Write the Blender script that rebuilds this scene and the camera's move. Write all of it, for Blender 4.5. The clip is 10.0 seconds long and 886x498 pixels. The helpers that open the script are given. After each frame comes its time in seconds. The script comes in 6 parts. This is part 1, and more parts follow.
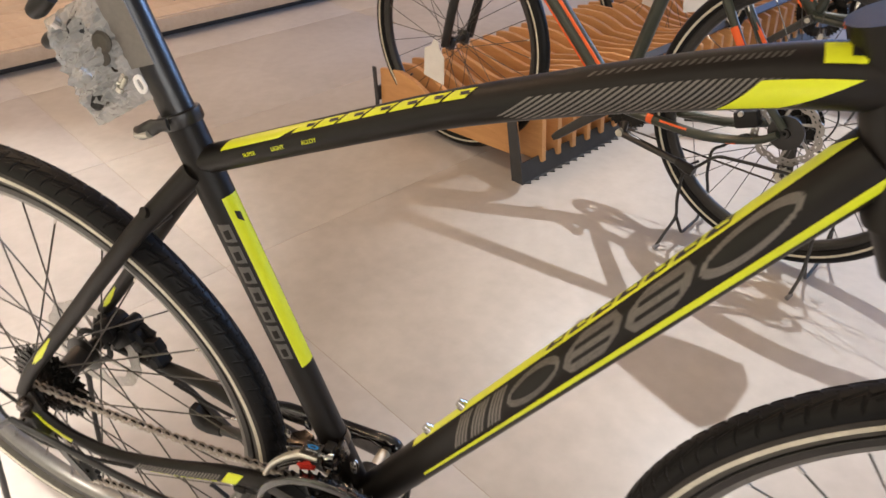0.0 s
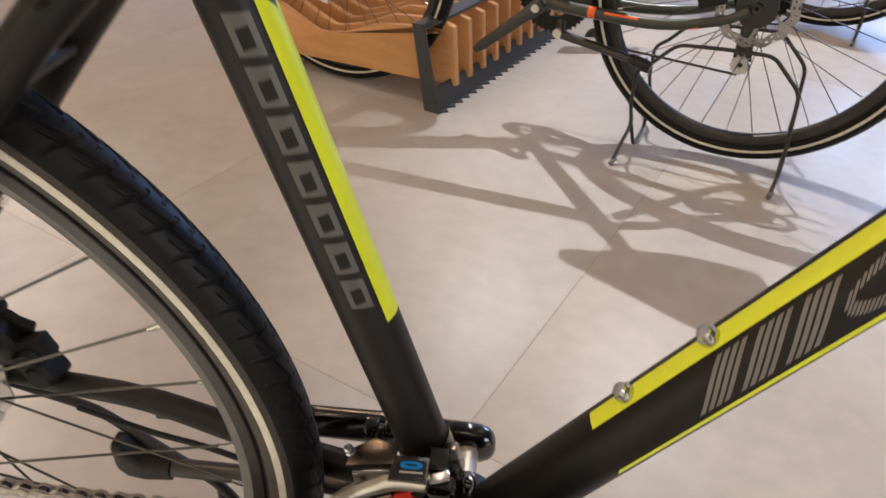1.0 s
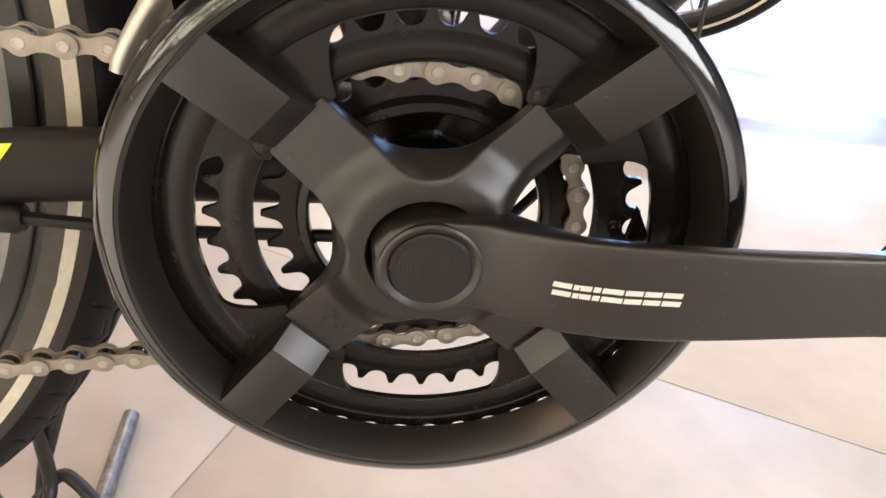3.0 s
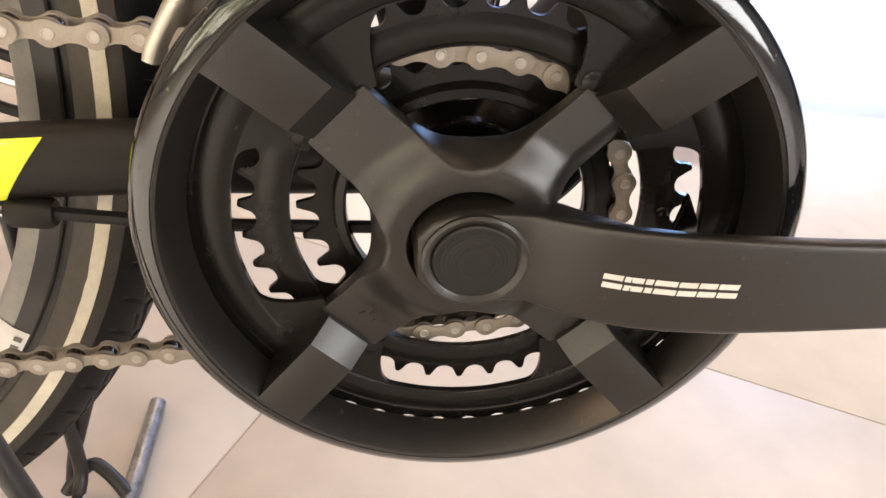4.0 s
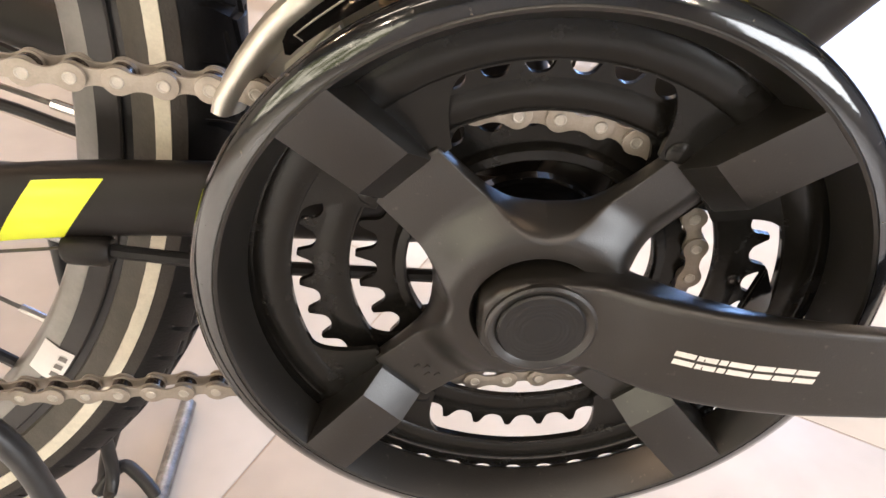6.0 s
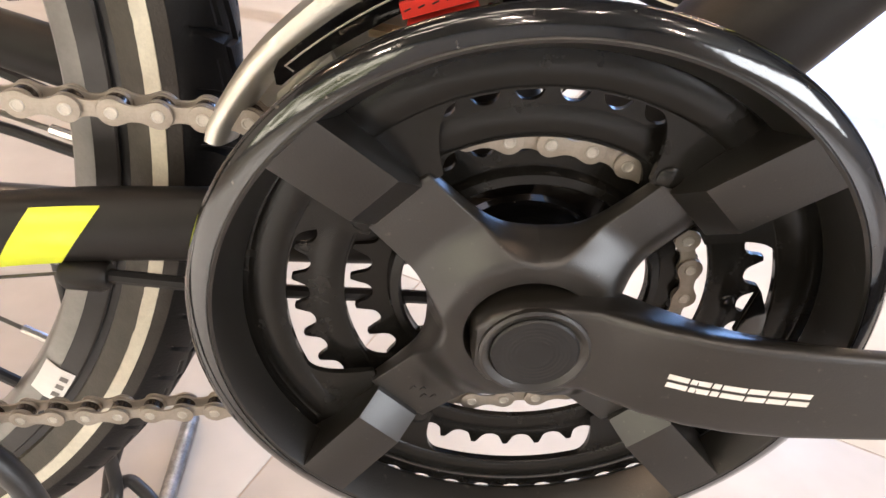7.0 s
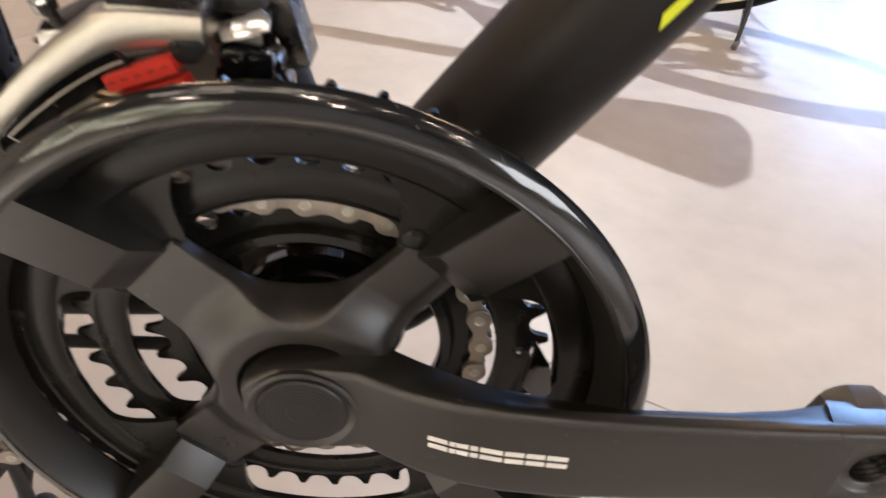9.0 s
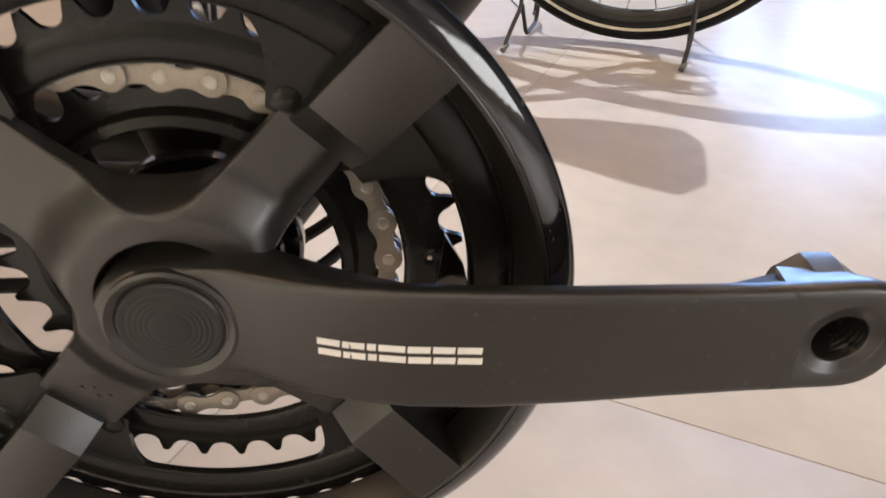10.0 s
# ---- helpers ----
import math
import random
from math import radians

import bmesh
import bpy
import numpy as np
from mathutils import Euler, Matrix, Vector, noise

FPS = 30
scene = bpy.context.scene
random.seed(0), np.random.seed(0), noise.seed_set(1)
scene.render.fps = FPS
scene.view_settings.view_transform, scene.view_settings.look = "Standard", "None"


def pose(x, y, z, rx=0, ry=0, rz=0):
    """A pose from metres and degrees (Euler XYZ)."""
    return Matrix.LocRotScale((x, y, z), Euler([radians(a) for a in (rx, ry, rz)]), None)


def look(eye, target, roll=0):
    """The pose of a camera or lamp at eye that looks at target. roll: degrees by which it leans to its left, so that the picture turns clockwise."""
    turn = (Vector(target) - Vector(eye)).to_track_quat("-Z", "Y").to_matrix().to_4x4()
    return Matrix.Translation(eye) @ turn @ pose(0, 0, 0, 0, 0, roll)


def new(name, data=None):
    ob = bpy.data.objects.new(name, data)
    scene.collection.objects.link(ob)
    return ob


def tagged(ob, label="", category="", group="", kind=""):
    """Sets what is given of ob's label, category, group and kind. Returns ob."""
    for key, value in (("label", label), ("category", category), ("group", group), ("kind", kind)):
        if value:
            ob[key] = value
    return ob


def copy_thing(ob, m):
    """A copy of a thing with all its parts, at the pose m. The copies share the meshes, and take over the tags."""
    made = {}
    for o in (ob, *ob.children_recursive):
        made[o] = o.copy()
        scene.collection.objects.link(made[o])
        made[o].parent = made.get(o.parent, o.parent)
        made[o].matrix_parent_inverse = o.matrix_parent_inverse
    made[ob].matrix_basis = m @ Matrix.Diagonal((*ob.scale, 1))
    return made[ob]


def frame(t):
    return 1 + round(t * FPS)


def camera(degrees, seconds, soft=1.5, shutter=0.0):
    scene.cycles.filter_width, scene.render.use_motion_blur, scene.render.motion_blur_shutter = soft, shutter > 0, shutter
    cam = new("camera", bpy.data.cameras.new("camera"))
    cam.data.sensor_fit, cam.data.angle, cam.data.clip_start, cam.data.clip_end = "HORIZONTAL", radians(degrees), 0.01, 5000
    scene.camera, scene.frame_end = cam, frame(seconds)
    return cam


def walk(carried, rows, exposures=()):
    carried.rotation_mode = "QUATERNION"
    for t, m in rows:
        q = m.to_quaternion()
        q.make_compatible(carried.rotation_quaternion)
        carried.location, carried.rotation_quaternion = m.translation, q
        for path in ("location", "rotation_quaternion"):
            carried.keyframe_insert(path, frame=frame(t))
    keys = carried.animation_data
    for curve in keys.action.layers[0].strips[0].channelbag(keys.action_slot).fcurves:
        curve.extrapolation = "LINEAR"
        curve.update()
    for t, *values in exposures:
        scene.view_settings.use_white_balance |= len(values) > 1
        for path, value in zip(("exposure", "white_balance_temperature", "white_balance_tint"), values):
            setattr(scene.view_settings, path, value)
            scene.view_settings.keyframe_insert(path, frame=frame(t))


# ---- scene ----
cam = camera(64.47, 10.0, soft=1.5, shutter=0.22)
PATH = [
    (0, 0.3080, -0.4721, 1.0442, 55.78, 1.09, 21.23),
    (0.2, 0.2244, -0.4449, 1.0146, 55.69, 1.71, 17.35),
    (0.4, 0.1386, -0.4115, 0.9706, 55.58, 1.78, 14.75),
    (0.5, 0.0996, -0.3945, 0.9420, 55.63, 2.12, 13.71),
    (0.7, 0.0435, -0.3503, 0.8707, 55.18, 0.49, 11.32),
    (1, 0.0138, -0.3062, 0.7803, 54.11, -0.52, 5.96),
    (1.2, -0.0007, -0.3014, 0.7165, 54.20, -2.39, 3.62),
    (1.4, -0.0171, -0.2935, 0.6439, 54.85, -3.58, 1.92),
    (1.5, -0.0210, -0.2880, 0.6058, 56.10, -3.99, 1.12),
    (1.7, -0.0230, -0.2730, 0.5391, 57.91, -4.83, -0.03),
    (1.9, -0.0212, -0.2626, 0.4921, 59.09, -4.65, -1.61),
    (2, -0.0218, -0.2574, 0.4797, 59.67, -3.62, -2.64),
    (2.2, -0.0214, -0.2518, 0.4662, 59.72, -3.36, -3.00),
    (2.5, -0.0191, -0.2614, 0.4525, 58.21, -4.43, -3.78),
    (2.7, -0.0164, -0.2646, 0.4410, 57.20, -5.23, -3.62),
    (3.8, -0.0296, -0.2589, 0.4351, 54.81, -3.67, -3.28),
    (4, -0.0290, -0.2547, 0.4358, 54.44, -3.89, -3.19),
    (4.5, -0.0395, -0.2389, 0.4539, 54.24, -4.76, -0.87),
    (5, -0.0406, -0.2401, 0.4462, 53.29, -5.97, -1.16),
    (5.5, -0.0439, -0.2308, 0.4526, 52.20, -5.18, -0.49),
    (5.7, -0.0450, -0.2331, 0.4505, 52.36, -5.29, -0.39),
    (7, -0.0411, -0.2302, 0.4570, 53.02, -4.61, -0.19),
    (7.5, -0.0349, -0.2028, 0.4657, 52.66, -3.59, 0.13),
    (7.7, -0.0367, -0.1921, 0.4746, 50.73, -3.80, 0.39),
    (7.8, -0.0362, -0.1902, 0.4780, 50.26, -3.77, 0.57),
    (8, -0.0289, -0.1858, 0.4962, 49.00, -3.30, 1.22),
    (8.4, -0.0166, -0.1859, 0.5228, 46.88, -3.36, 1.59),
    (8.5, -0.0104, -0.1912, 0.5196, 48.03, -3.06, 1.96),
    (8.8, 0.0140, -0.2085, 0.5031, 50.07, -2.94, 2.25),
    (9, 0.0371, -0.2143, 0.4782, 51.84, -2.98, 0.87),
    (9.2, 0.0557, -0.2150, 0.4483, 53.93, -2.68, 0.14),
    (9.4, 0.0642, -0.2134, 0.4267, 55.15, -2.56, -1.03),
    (9.5, 0.0663, -0.2151, 0.4171, 56.21, -2.44, -1.57),
    (9.8, 0.0655, -0.2179, 0.4081, 57.07, -1.79, -2.51),
    (10, 0.0620, -0.2209, 0.4201, 57.16, -1.27, -2.78),
]
walk(cam, [(t, pose(x, y, z, rx, ry, rz)) for t, x, y, z, rx, ry, rz in PATH],
     [(0, -0.06, 6150, 10), (1.4, -0.26, 6000, 10), (2.0, 0.22, 5900, 10), (2.7, 0.64, 5950, 10), (4, 0.66, 6250, 10), (5, 0.76, 6100, 10), (7, 0.84, 5850, 10), (7.5, 0.78, 6000, 10), (8.5, 0.46, 5850, 10), (9.2, 0.22, 6000, 10), (10, 0.15, 6200, 10)])

# ---------------------------------------------------------------- light
world = bpy.data.worlds.new("world")
scene.world = world
world.use_nodes = True
world.node_tree.nodes["Background"].inputs[0].default_value = (0.75, 0.82, 1.0, 1)
world.node_tree.nodes["Background"].inputs[1].default_value = 0.25


def lamp(name, kind, m, power, color, size=0.1, size_y=None, spread=None, cone=None):
    data = bpy.data.lights.new(name, kind)
    data.energy, data.color = power, color
    if kind == "AREA":
        data.shape, data.size, data.size_y = "RECTANGLE", size, size_y or size
        if spread:
            data.spread = radians(spread)
    else:
        data.shadow_soft_size = size
    if cone:
        data.spot_size, data.spot_blend = radians(cone), 0.75
    ob = new(name, data)
    ob.matrix_basis = m
    return tagged(ob, kind="structure")


WARM, SPOT = (1.0, 0.65, 0.38), (1.0, 0.95, 0.90)


def in_north_wall(u, v, z):
    """A lamp in the north wall, facing into the room."""
    x, y = 0.897 * u + 0.442 * v, -0.442 * u + 0.897 * v
    return look((x, y, z), (x - 0.442, y - 0.897, z))


lamp("ceiling_spot", "SPOT", look((0.22, 2.72, 3.36), (1.02, 1.14, 0)), 520, SPOT, size=0.014, cone=50)
lamp("ceiling_spot", "SPOT", look((-1.75, 1.0, 3.36), (-1.50, 0.32, 0)), 480, (1.0, 0.90, 0.80), size=0.02, cone=36)
# unseen narrow spots, added for bright floor pools that the crank and guard mirror
for x, y, power, cone, color in ((1.00, -1.75, 700, 42, (0.98, 0.97, 1.0)), (-0.50, -1.95, 700, 42, (1.0, 0.93, 0.84)), (-1.10, -0.70, 560, 38, (1.0, 0.90, 0.78)), (-0.85, -0.60, 620, 27, (1.0, 0.92, 0.82))):
    lamp("ceiling_spot", "SPOT", look((x, y, 3.36), (x, y - 0.02, 0)), power, color, size=0.022, cone=cone)
# unseen small lamps, added for glints on black parts and to brighten the walls
for x, y, power in ((0.2, -2.0, 4), (0.9, -2.8, 8), (1.8, -2.0, 6), (2.6, -2.9, 10), (-0.4, -3.8, 15), (-4.0, -0.8, 40), (-4.0, 1.8, 34), (-3.2, -4.8, 28), (0.0, -5.6, 26), (3.0, -5.0, 26)):
    lamp("ceiling_downlight", "AREA", look((x, y, 3.38), (x, y * 0.98, 0)), power, WARM if y > -1 else (1.0, 0.76, 0.56), 0.09, 0.09)
# unseen soft panels, added so the glossy rim has something bright to mirror
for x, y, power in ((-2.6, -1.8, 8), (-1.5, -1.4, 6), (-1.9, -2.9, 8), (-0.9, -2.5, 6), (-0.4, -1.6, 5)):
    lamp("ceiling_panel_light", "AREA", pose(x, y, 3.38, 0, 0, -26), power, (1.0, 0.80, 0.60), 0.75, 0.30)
# unseen long strips, added as warm fill in the shadows and streaks on the rim
for x, y, power in ((-2.0, 0.9, 26), (-1.5, 3.4, 24), (2.0, 0.8, 16), (2.6, 2.8, 19), (-0.3, 5.0, 30)):
    lamp("ceiling_strip_light", "AREA", pose(x, y, 3.38, 0, 0, -26), power, WARM, 1.5, 0.06)
lamp("window_daylight", "AREA", in_north_wall(-2.45, 8.05, 2.0), 60, (0.30, 0.48, 1.0), 2.9, 1.9)
lamp("window_daylight", "AREA", look((5.395, -4.888, 2.0), (0.91, -2.678, 2.0)), 180, (1.0, 0.96, 0.90), 4.3, 1.9)
lamp("window_daylight", "AREA", look((4.23, 6.79, 2.05), (0.75, -0.27, 2.05)), 285, (0.36, 0.57, 1.0), 2.6, 1.8)


# ---------------------------------------------------------------- materials
def material(name, color, rough=0.5, metal=0.0, vary=0.0, scale=30.0, bump=0.0, bump_scale=200.0, coat=0.0, color2=None, rough_vary=0.0, random_vary=0.0, stretch=None, spec=0.5, dust=0.0):
    mat = bpy.data.materials.new(name)
    mat.use_nodes = True
    nt = mat.node_tree
    n, l = nt.nodes, nt.links
    b = n["Principled BSDF"]
    b.inputs["Roughness"].default_value, b.inputs["Metallic"].default_value = rough, metal
    b.inputs["Base Color"].default_value = (*color, 1)
    b.inputs["Coat Weight"].default_value = coat
    b.inputs["Coat Roughness"].default_value = 0.08
    b.inputs["Specular IOR Level"].default_value = spec
    tc = n.new("ShaderNodeTexCoord")
    vec = tc.outputs["Object"]
    if stretch:
        mp = n.new("ShaderNodeMapping")
        mp.inputs["Scale"].default_value = stretch
        l.new(vec, mp.inputs["Vector"])
        vec = mp.outputs["Vector"]
    if vary or color2:
        c2 = color2 or tuple(min(1, c * (1 + vary)) for c in color)
        c1 = color if color2 else tuple(c * (1 - vary) for c in color)
        t1, t2, add, ramp = n.new("ShaderNodeTexNoise"), n.new("ShaderNodeTexNoise"), n.new("ShaderNodeMath"), n.new("ShaderNodeMix")
        t1.inputs["Scale"].default_value, t2.inputs["Scale"].default_value = scale, scale * 9
        t1.inputs["Detail"].default_value = 6
        t1.inputs["Roughness"].default_value = 0.65
        l.new(vec, t1.inputs["Vector"]), l.new(vec, t2.inputs["Vector"])
        add.operation = "MULTIPLY_ADD"
        add.inputs[1].default_value = 0.35
        sub = n.new("ShaderNodeMath")
        sub.operation = "SUBTRACT"
        sub.inputs[1].default_value = 0.17
        l.new(t2.outputs["Fac"], add.inputs[0]), l.new(t1.outputs["Fac"], add.inputs[2]), l.new(add.outputs[0], sub.inputs[0])
        con = n.new("ShaderNodeMapRange")
        con.inputs["From Min"].default_value, con.inputs["From Max"].default_value = 0.3, 0.7
        l.new(sub.outputs[0], con.inputs["Value"])
        ramp.data_type = "RGBA"
        ramp.inputs["A"].default_value, ramp.inputs["B"].default_value = (*c1, 1), (*c2, 1)
        l.new(con.outputs[0], ramp.inputs["Factor"])
        out = ramp.outputs["Result"]
        if random_vary:
            oi, mr, hs = n.new("ShaderNodeObjectInfo"), n.new("ShaderNodeMapRange"), n.new("ShaderNodeHueSaturation")
            mr.inputs["To Min"].default_value, mr.inputs["To Max"].default_value = 1 - random_vary, 1 + random_vary
            l.new(oi.outputs["Random"], mr.inputs["Value"]), l.new(mr.outputs[0], hs.inputs["Value"]), l.new(out, hs.inputs["Color"])
            out = hs.outputs["Color"]
        if dust:
            t4, lim, mx = n.new("ShaderNodeTexNoise"), n.new("ShaderNodeMapRange"), n.new("ShaderNodeMix")
            t4.inputs["Scale"].default_value, t4.inputs["Detail"].default_value = 420.0, 3
            lim.inputs["From Min"].default_value, lim.inputs["From Max"].default_value = 0.68, 0.76
            lim.inputs["To Max"].default_value = dust
            mx.data_type = "RGBA"
            mx.inputs["B"].default_value = (0.20, 0.18, 0.15, 1)
            l.new(vec, t4.inputs["Vector"]), l.new(t4.outputs["Fac"], lim.inputs["Value"]), l.new(lim.outputs[0], mx.inputs["Factor"]), l.new(out, mx.inputs["A"])
            out = mx.outputs["Result"]
        l.new(out, b.inputs["Base Color"])
        if rough_vary:
            rr = n.new("ShaderNodeMapRange")
            rr.inputs["To Min"].default_value, rr.inputs["To Max"].default_value = max(0, rough - rough_vary), rough + rough_vary
            l.new(t1.outputs["Fac"], rr.inputs["Value"]), l.new(rr.outputs[0], b.inputs["Roughness"])
    if bump:
        t3, bp = n.new("ShaderNodeTexNoise"), n.new("ShaderNodeBump")
        t3.inputs["Scale"].default_value, t3.inputs["Detail"].default_value = bump_scale, 4
        bp.inputs["Strength"].default_value, bp.inputs["Distance"].default_value = bump, 0.001
        l.new(vec, t3.inputs["Vector"]), l.new(t3.outputs["Fac"], bp.inputs["Height"]), l.new(bp.outputs["Normal"], b.inputs["Normal"])
    return mat


FRAME = material("matte_black_frame_paint", (0.0085, 0.0070, 0.0056), 0.44, vary=0.15, scale=60, bump=0.06, bump_scale=1400, rough_vary=0.05, spec=0.30)
NEON = material("neon_yellow_decal", (0.72, 0.80, 0.015), 0.36, vary=0.04, scale=40, coat=0.30)
DECAL_GREY = material("grey_decal", (0.17, 0.155, 0.135), 0.42, vary=0.1, scale=200)
DECAL_DARK = material("dark_grey_decal", (0.090, 0.085, 0.076), 0.4, vary=0.1, scale=200)
DECAL_BLACK = material("black_decal", (0.012, 0.012, 0.012), 0.4)
RUBBER = material("black_tyre_rubber", (0.0036, 0.0036, 0.0038), 0.46, vary=0.25, scale=45, bump=0.14, bump_scale=700, rough_vary=0.08, spec=0.22)
SIDEWALL = material("grey_tyre_sidewall", (0.062, 0.055, 0.042), 0.62, vary=0.2, scale=60, bump=0.2, bump_scale=900)
SHOULDER = material("brownish_tyre_shoulder", (0.030, 0.025, 0.019), 0.6, vary=0.2, scale=60, bump=0.2, bump_scale=900)
STRIPE = material("reflective_tyre_stripe", (0.62, 0.58, 0.46), 0.5, vary=0.12, scale=120, bump=0.2, bump_scale=900)
RIM_BLACK = material("black_anodised_rim", (0.022, 0.020, 0.018), 0.36, vary=0.2, scale=50)
RIM_GREY = material("machined_grey_rim", (0.22, 0.212, 0.195), 0.38, metal=0.6, vary=0.1, scale=80)
SPOKE = material("dark_steel_spoke", (0.10, 0.095, 0.085), 0.3, metal=0.85, vary=0.1, scale=60)
NIPPLE = material("silver_nipple", (0.78, 0.77, 0.74), 0.25, metal=1.0, vary=0.05, scale=200)
CHROME = material("polished_steel", (0.62, 0.61, 0.58), 0.16, metal=1.0, vary=0.08, scale=60, rough_vary=0.06)
BRUSHED = material("brushed_steel", (0.66, 0.64, 0.57), 0.41, metal=0.92, vary=0.05, scale=60, bump=0.025, bump_scale=900, rough_vary=0.05)
CHAIN = material("grey_steel_chain", (0.31, 0.275, 0.23), 0.42, metal=0.55, vary=0.14, scale=160, bump=0.06, bump_scale=1200, rough_vary=0.1)
CHAIN_PIN = material("chain_pin_steel", (0.44, 0.41, 0.36), 0.38, metal=0.6, vary=0.15, scale=300)
CRANK = material("satin_black_crank", (0.0120, 0.0106, 0.0084), 0.33, metal=0.0, vary=0.10, scale=70, bump=0.08, bump_scale=1800, rough_vary=0.07, spec=0.76, dust=0.22)
PLASTIC = material("matte_black_plastic", (0.0080, 0.0072, 0.0058), 0.33, vary=0.12, scale=14, bump=0.08, bump_scale=1500, rough_vary=0.06, spec=0.75, dust=0.22)
GLOSS = material("glossy_black_plastic", (0.003, 0.003, 0.003), 0.10, vary=0.2, scale=130, bump=0.20, bump_scale=75, rough_vary=0.07, coat=0.45, spec=0.75, dust=0.5)
RING_STEEL = material("black_steel_chainring", (0.0075, 0.0070, 0.0060), 0.25, vary=0.25, scale=70, bump=0.08, bump_scale=500, rough_vary=0.1, spec=0.30)
CAP = material("black_crank_cap", (0.007, 0.007, 0.007), 0.45, vary=0.2, scale=90)
WHITE_INK = material("white_print", (0.72, 0.70, 0.66), 0.5, vary=0.05, scale=300)
DISC = material("grey_brake_disc_steel", (0.40, 0.385, 0.36), 0.34, metal=1.0, vary=0.1, scale=80, rough_vary=0.06)
RED = material("red_sticker", (0.62, 0.035, 0.02), 0.45, vary=0.08, scale=120)
BLUE = material("blue_badge", (0.01, 0.22, 0.62), 0.35)
BRASS = material("warm_steel_spring", (0.62, 0.48, 0.30), 0.28, metal=1.0)
LINK_STEEL = material("grey_satin_steel", (0.24, 0.225, 0.205), 0.27, metal=1.0, vary=0.08, scale=60, bump=0.02, bump_scale=900, rough_vary=0.05)
CABLE = material("black_cable_housing", (0.010, 0.0095, 0.009), 0.42, vary=0.2, scale=90, bump=0.1, bump_scale=500, spec=0.35)
DARK_STEEL = material("dark_phosphate_steel", (0.09, 0.075, 0.065), 0.25, metal=0.9, vary=0.2, scale=60, rough_vary=0.08)
STAND = material("black_powder_coated_wire", (0.018, 0.018, 0.018), 0.38, vary=0.2, scale=90)
FOOT_GREY = material("worn_grey_stand_foot", (0.20, 0.20, 0.205), 0.35, metal=0.6, vary=0.45, scale=120, bump=0.3, bump_scale=600)
GREEN = material("dark_olive_frame_paint", (0.030, 0.036, 0.024), 0.35, vary=0.12, scale=50, coat=0.2)
ORANGE = material("orange_decal", (0.85, 0.13, 0.02), 0.4)
PLYWOOD = material("birch_plywood", (0.50, 0.25, 0.09), 0.45, color2=(0.62, 0.33, 0.13), scale=5, bump=0.1, bump_scale=90, stretch=(1, 6, 6), random_vary=0.12)
PLATE = material("dark_grey_steel_plate", (0.040, 0.042, 0.046), 0.45, vary=0.2, scale=12, bump=0.1, bump_scale=200)
PLANK = material("pale_oak_plank", (0.46, 0.35, 0.25), 0.5, color2=(0.55, 0.44, 0.325), scale=3, bump=0.1, bump_scale=60, stretch=(1, 7, 7), random_vary=0.08)
GROUT = material("grey_grout", (0.36, 0.31, 0.26), 0.8, vary=0.15, scale=40, bump=0.3, bump_scale=300)
TILE = material("grey_stone_tile", (0.40, 0.375, 0.35), 0.38, color2=(0.50, 0.475, 0.445), scale=2.6, bump=0.05, bump_scale=60, rough_vary=0.07, random_vary=0.03, spec=0.22)
WALL = material("off_white_wall_paint", (0.56, 0.53, 0.48), 0.7, vary=0.04, scale=3, bump=0.1, bump_scale=120)
CEILING = material("grey_ceiling_paint", (0.20, 0.195, 0.185), 0.8, vary=0.04, scale=2)
PAPER = material("white_paper_tag", (0.80, 0.78, 0.74), 0.6, vary=0.04, scale=30)
SADDLE = material("black_saddle_vinyl", (0.02, 0.02, 0.02), 0.5, vary=0.2, scale=50, bump=0.15, bump_scale=400)
# mottled beige glow, made up as something for the guard rim to reflect
GLOW_SHEET = bpy.data.materials.new("mottled_glow")
GLOW_SHEET.use_nodes = True
_n, _l = GLOW_SHEET.node_tree.nodes, GLOW_SHEET.node_tree.links
_e, _t, _r, _c = _n.new("ShaderNodeEmission"), _n.new("ShaderNodeTexNoise"), _n.new("ShaderNodeValToRGB"), _n.new("ShaderNodeTexCoord")
_t.inputs["Scale"].default_value, _t.inputs["Detail"].default_value = 1.6, 4
_r.color_ramp.elements[0].position, _r.color_ramp.elements[0].color = 0.40, (0.12, 0.12, 0.05, 1)
_r.color_ramp.elements[1].position, _r.color_ramp.elements[1].color = 0.58, (1.0, 0.86, 0.62, 1)
_e.inputs["Strength"].default_value = 4.5
_l.new(_c.outputs["Object"], _t.inputs["Vector"]), _l.new(_t.outputs["Fac"], _r.inputs["Fac"]), _l.new(_r.outputs["Color"], _e.inputs["Color"]), _l.new(_e.outputs[0], _n["Material Output"].inputs["Surface"])
BAG = bpy.data.materials.new("clear_polythene")
BAG.use_nodes = True
_b = BAG.node_tree.nodes["Principled BSDF"]
_b.inputs["Base Color"].default_value = (0.52, 0.52, 0.50, 1)
_b.inputs["Roughness"].default_value, _b.inputs["Alpha"].default_value = 0.07, 0.58


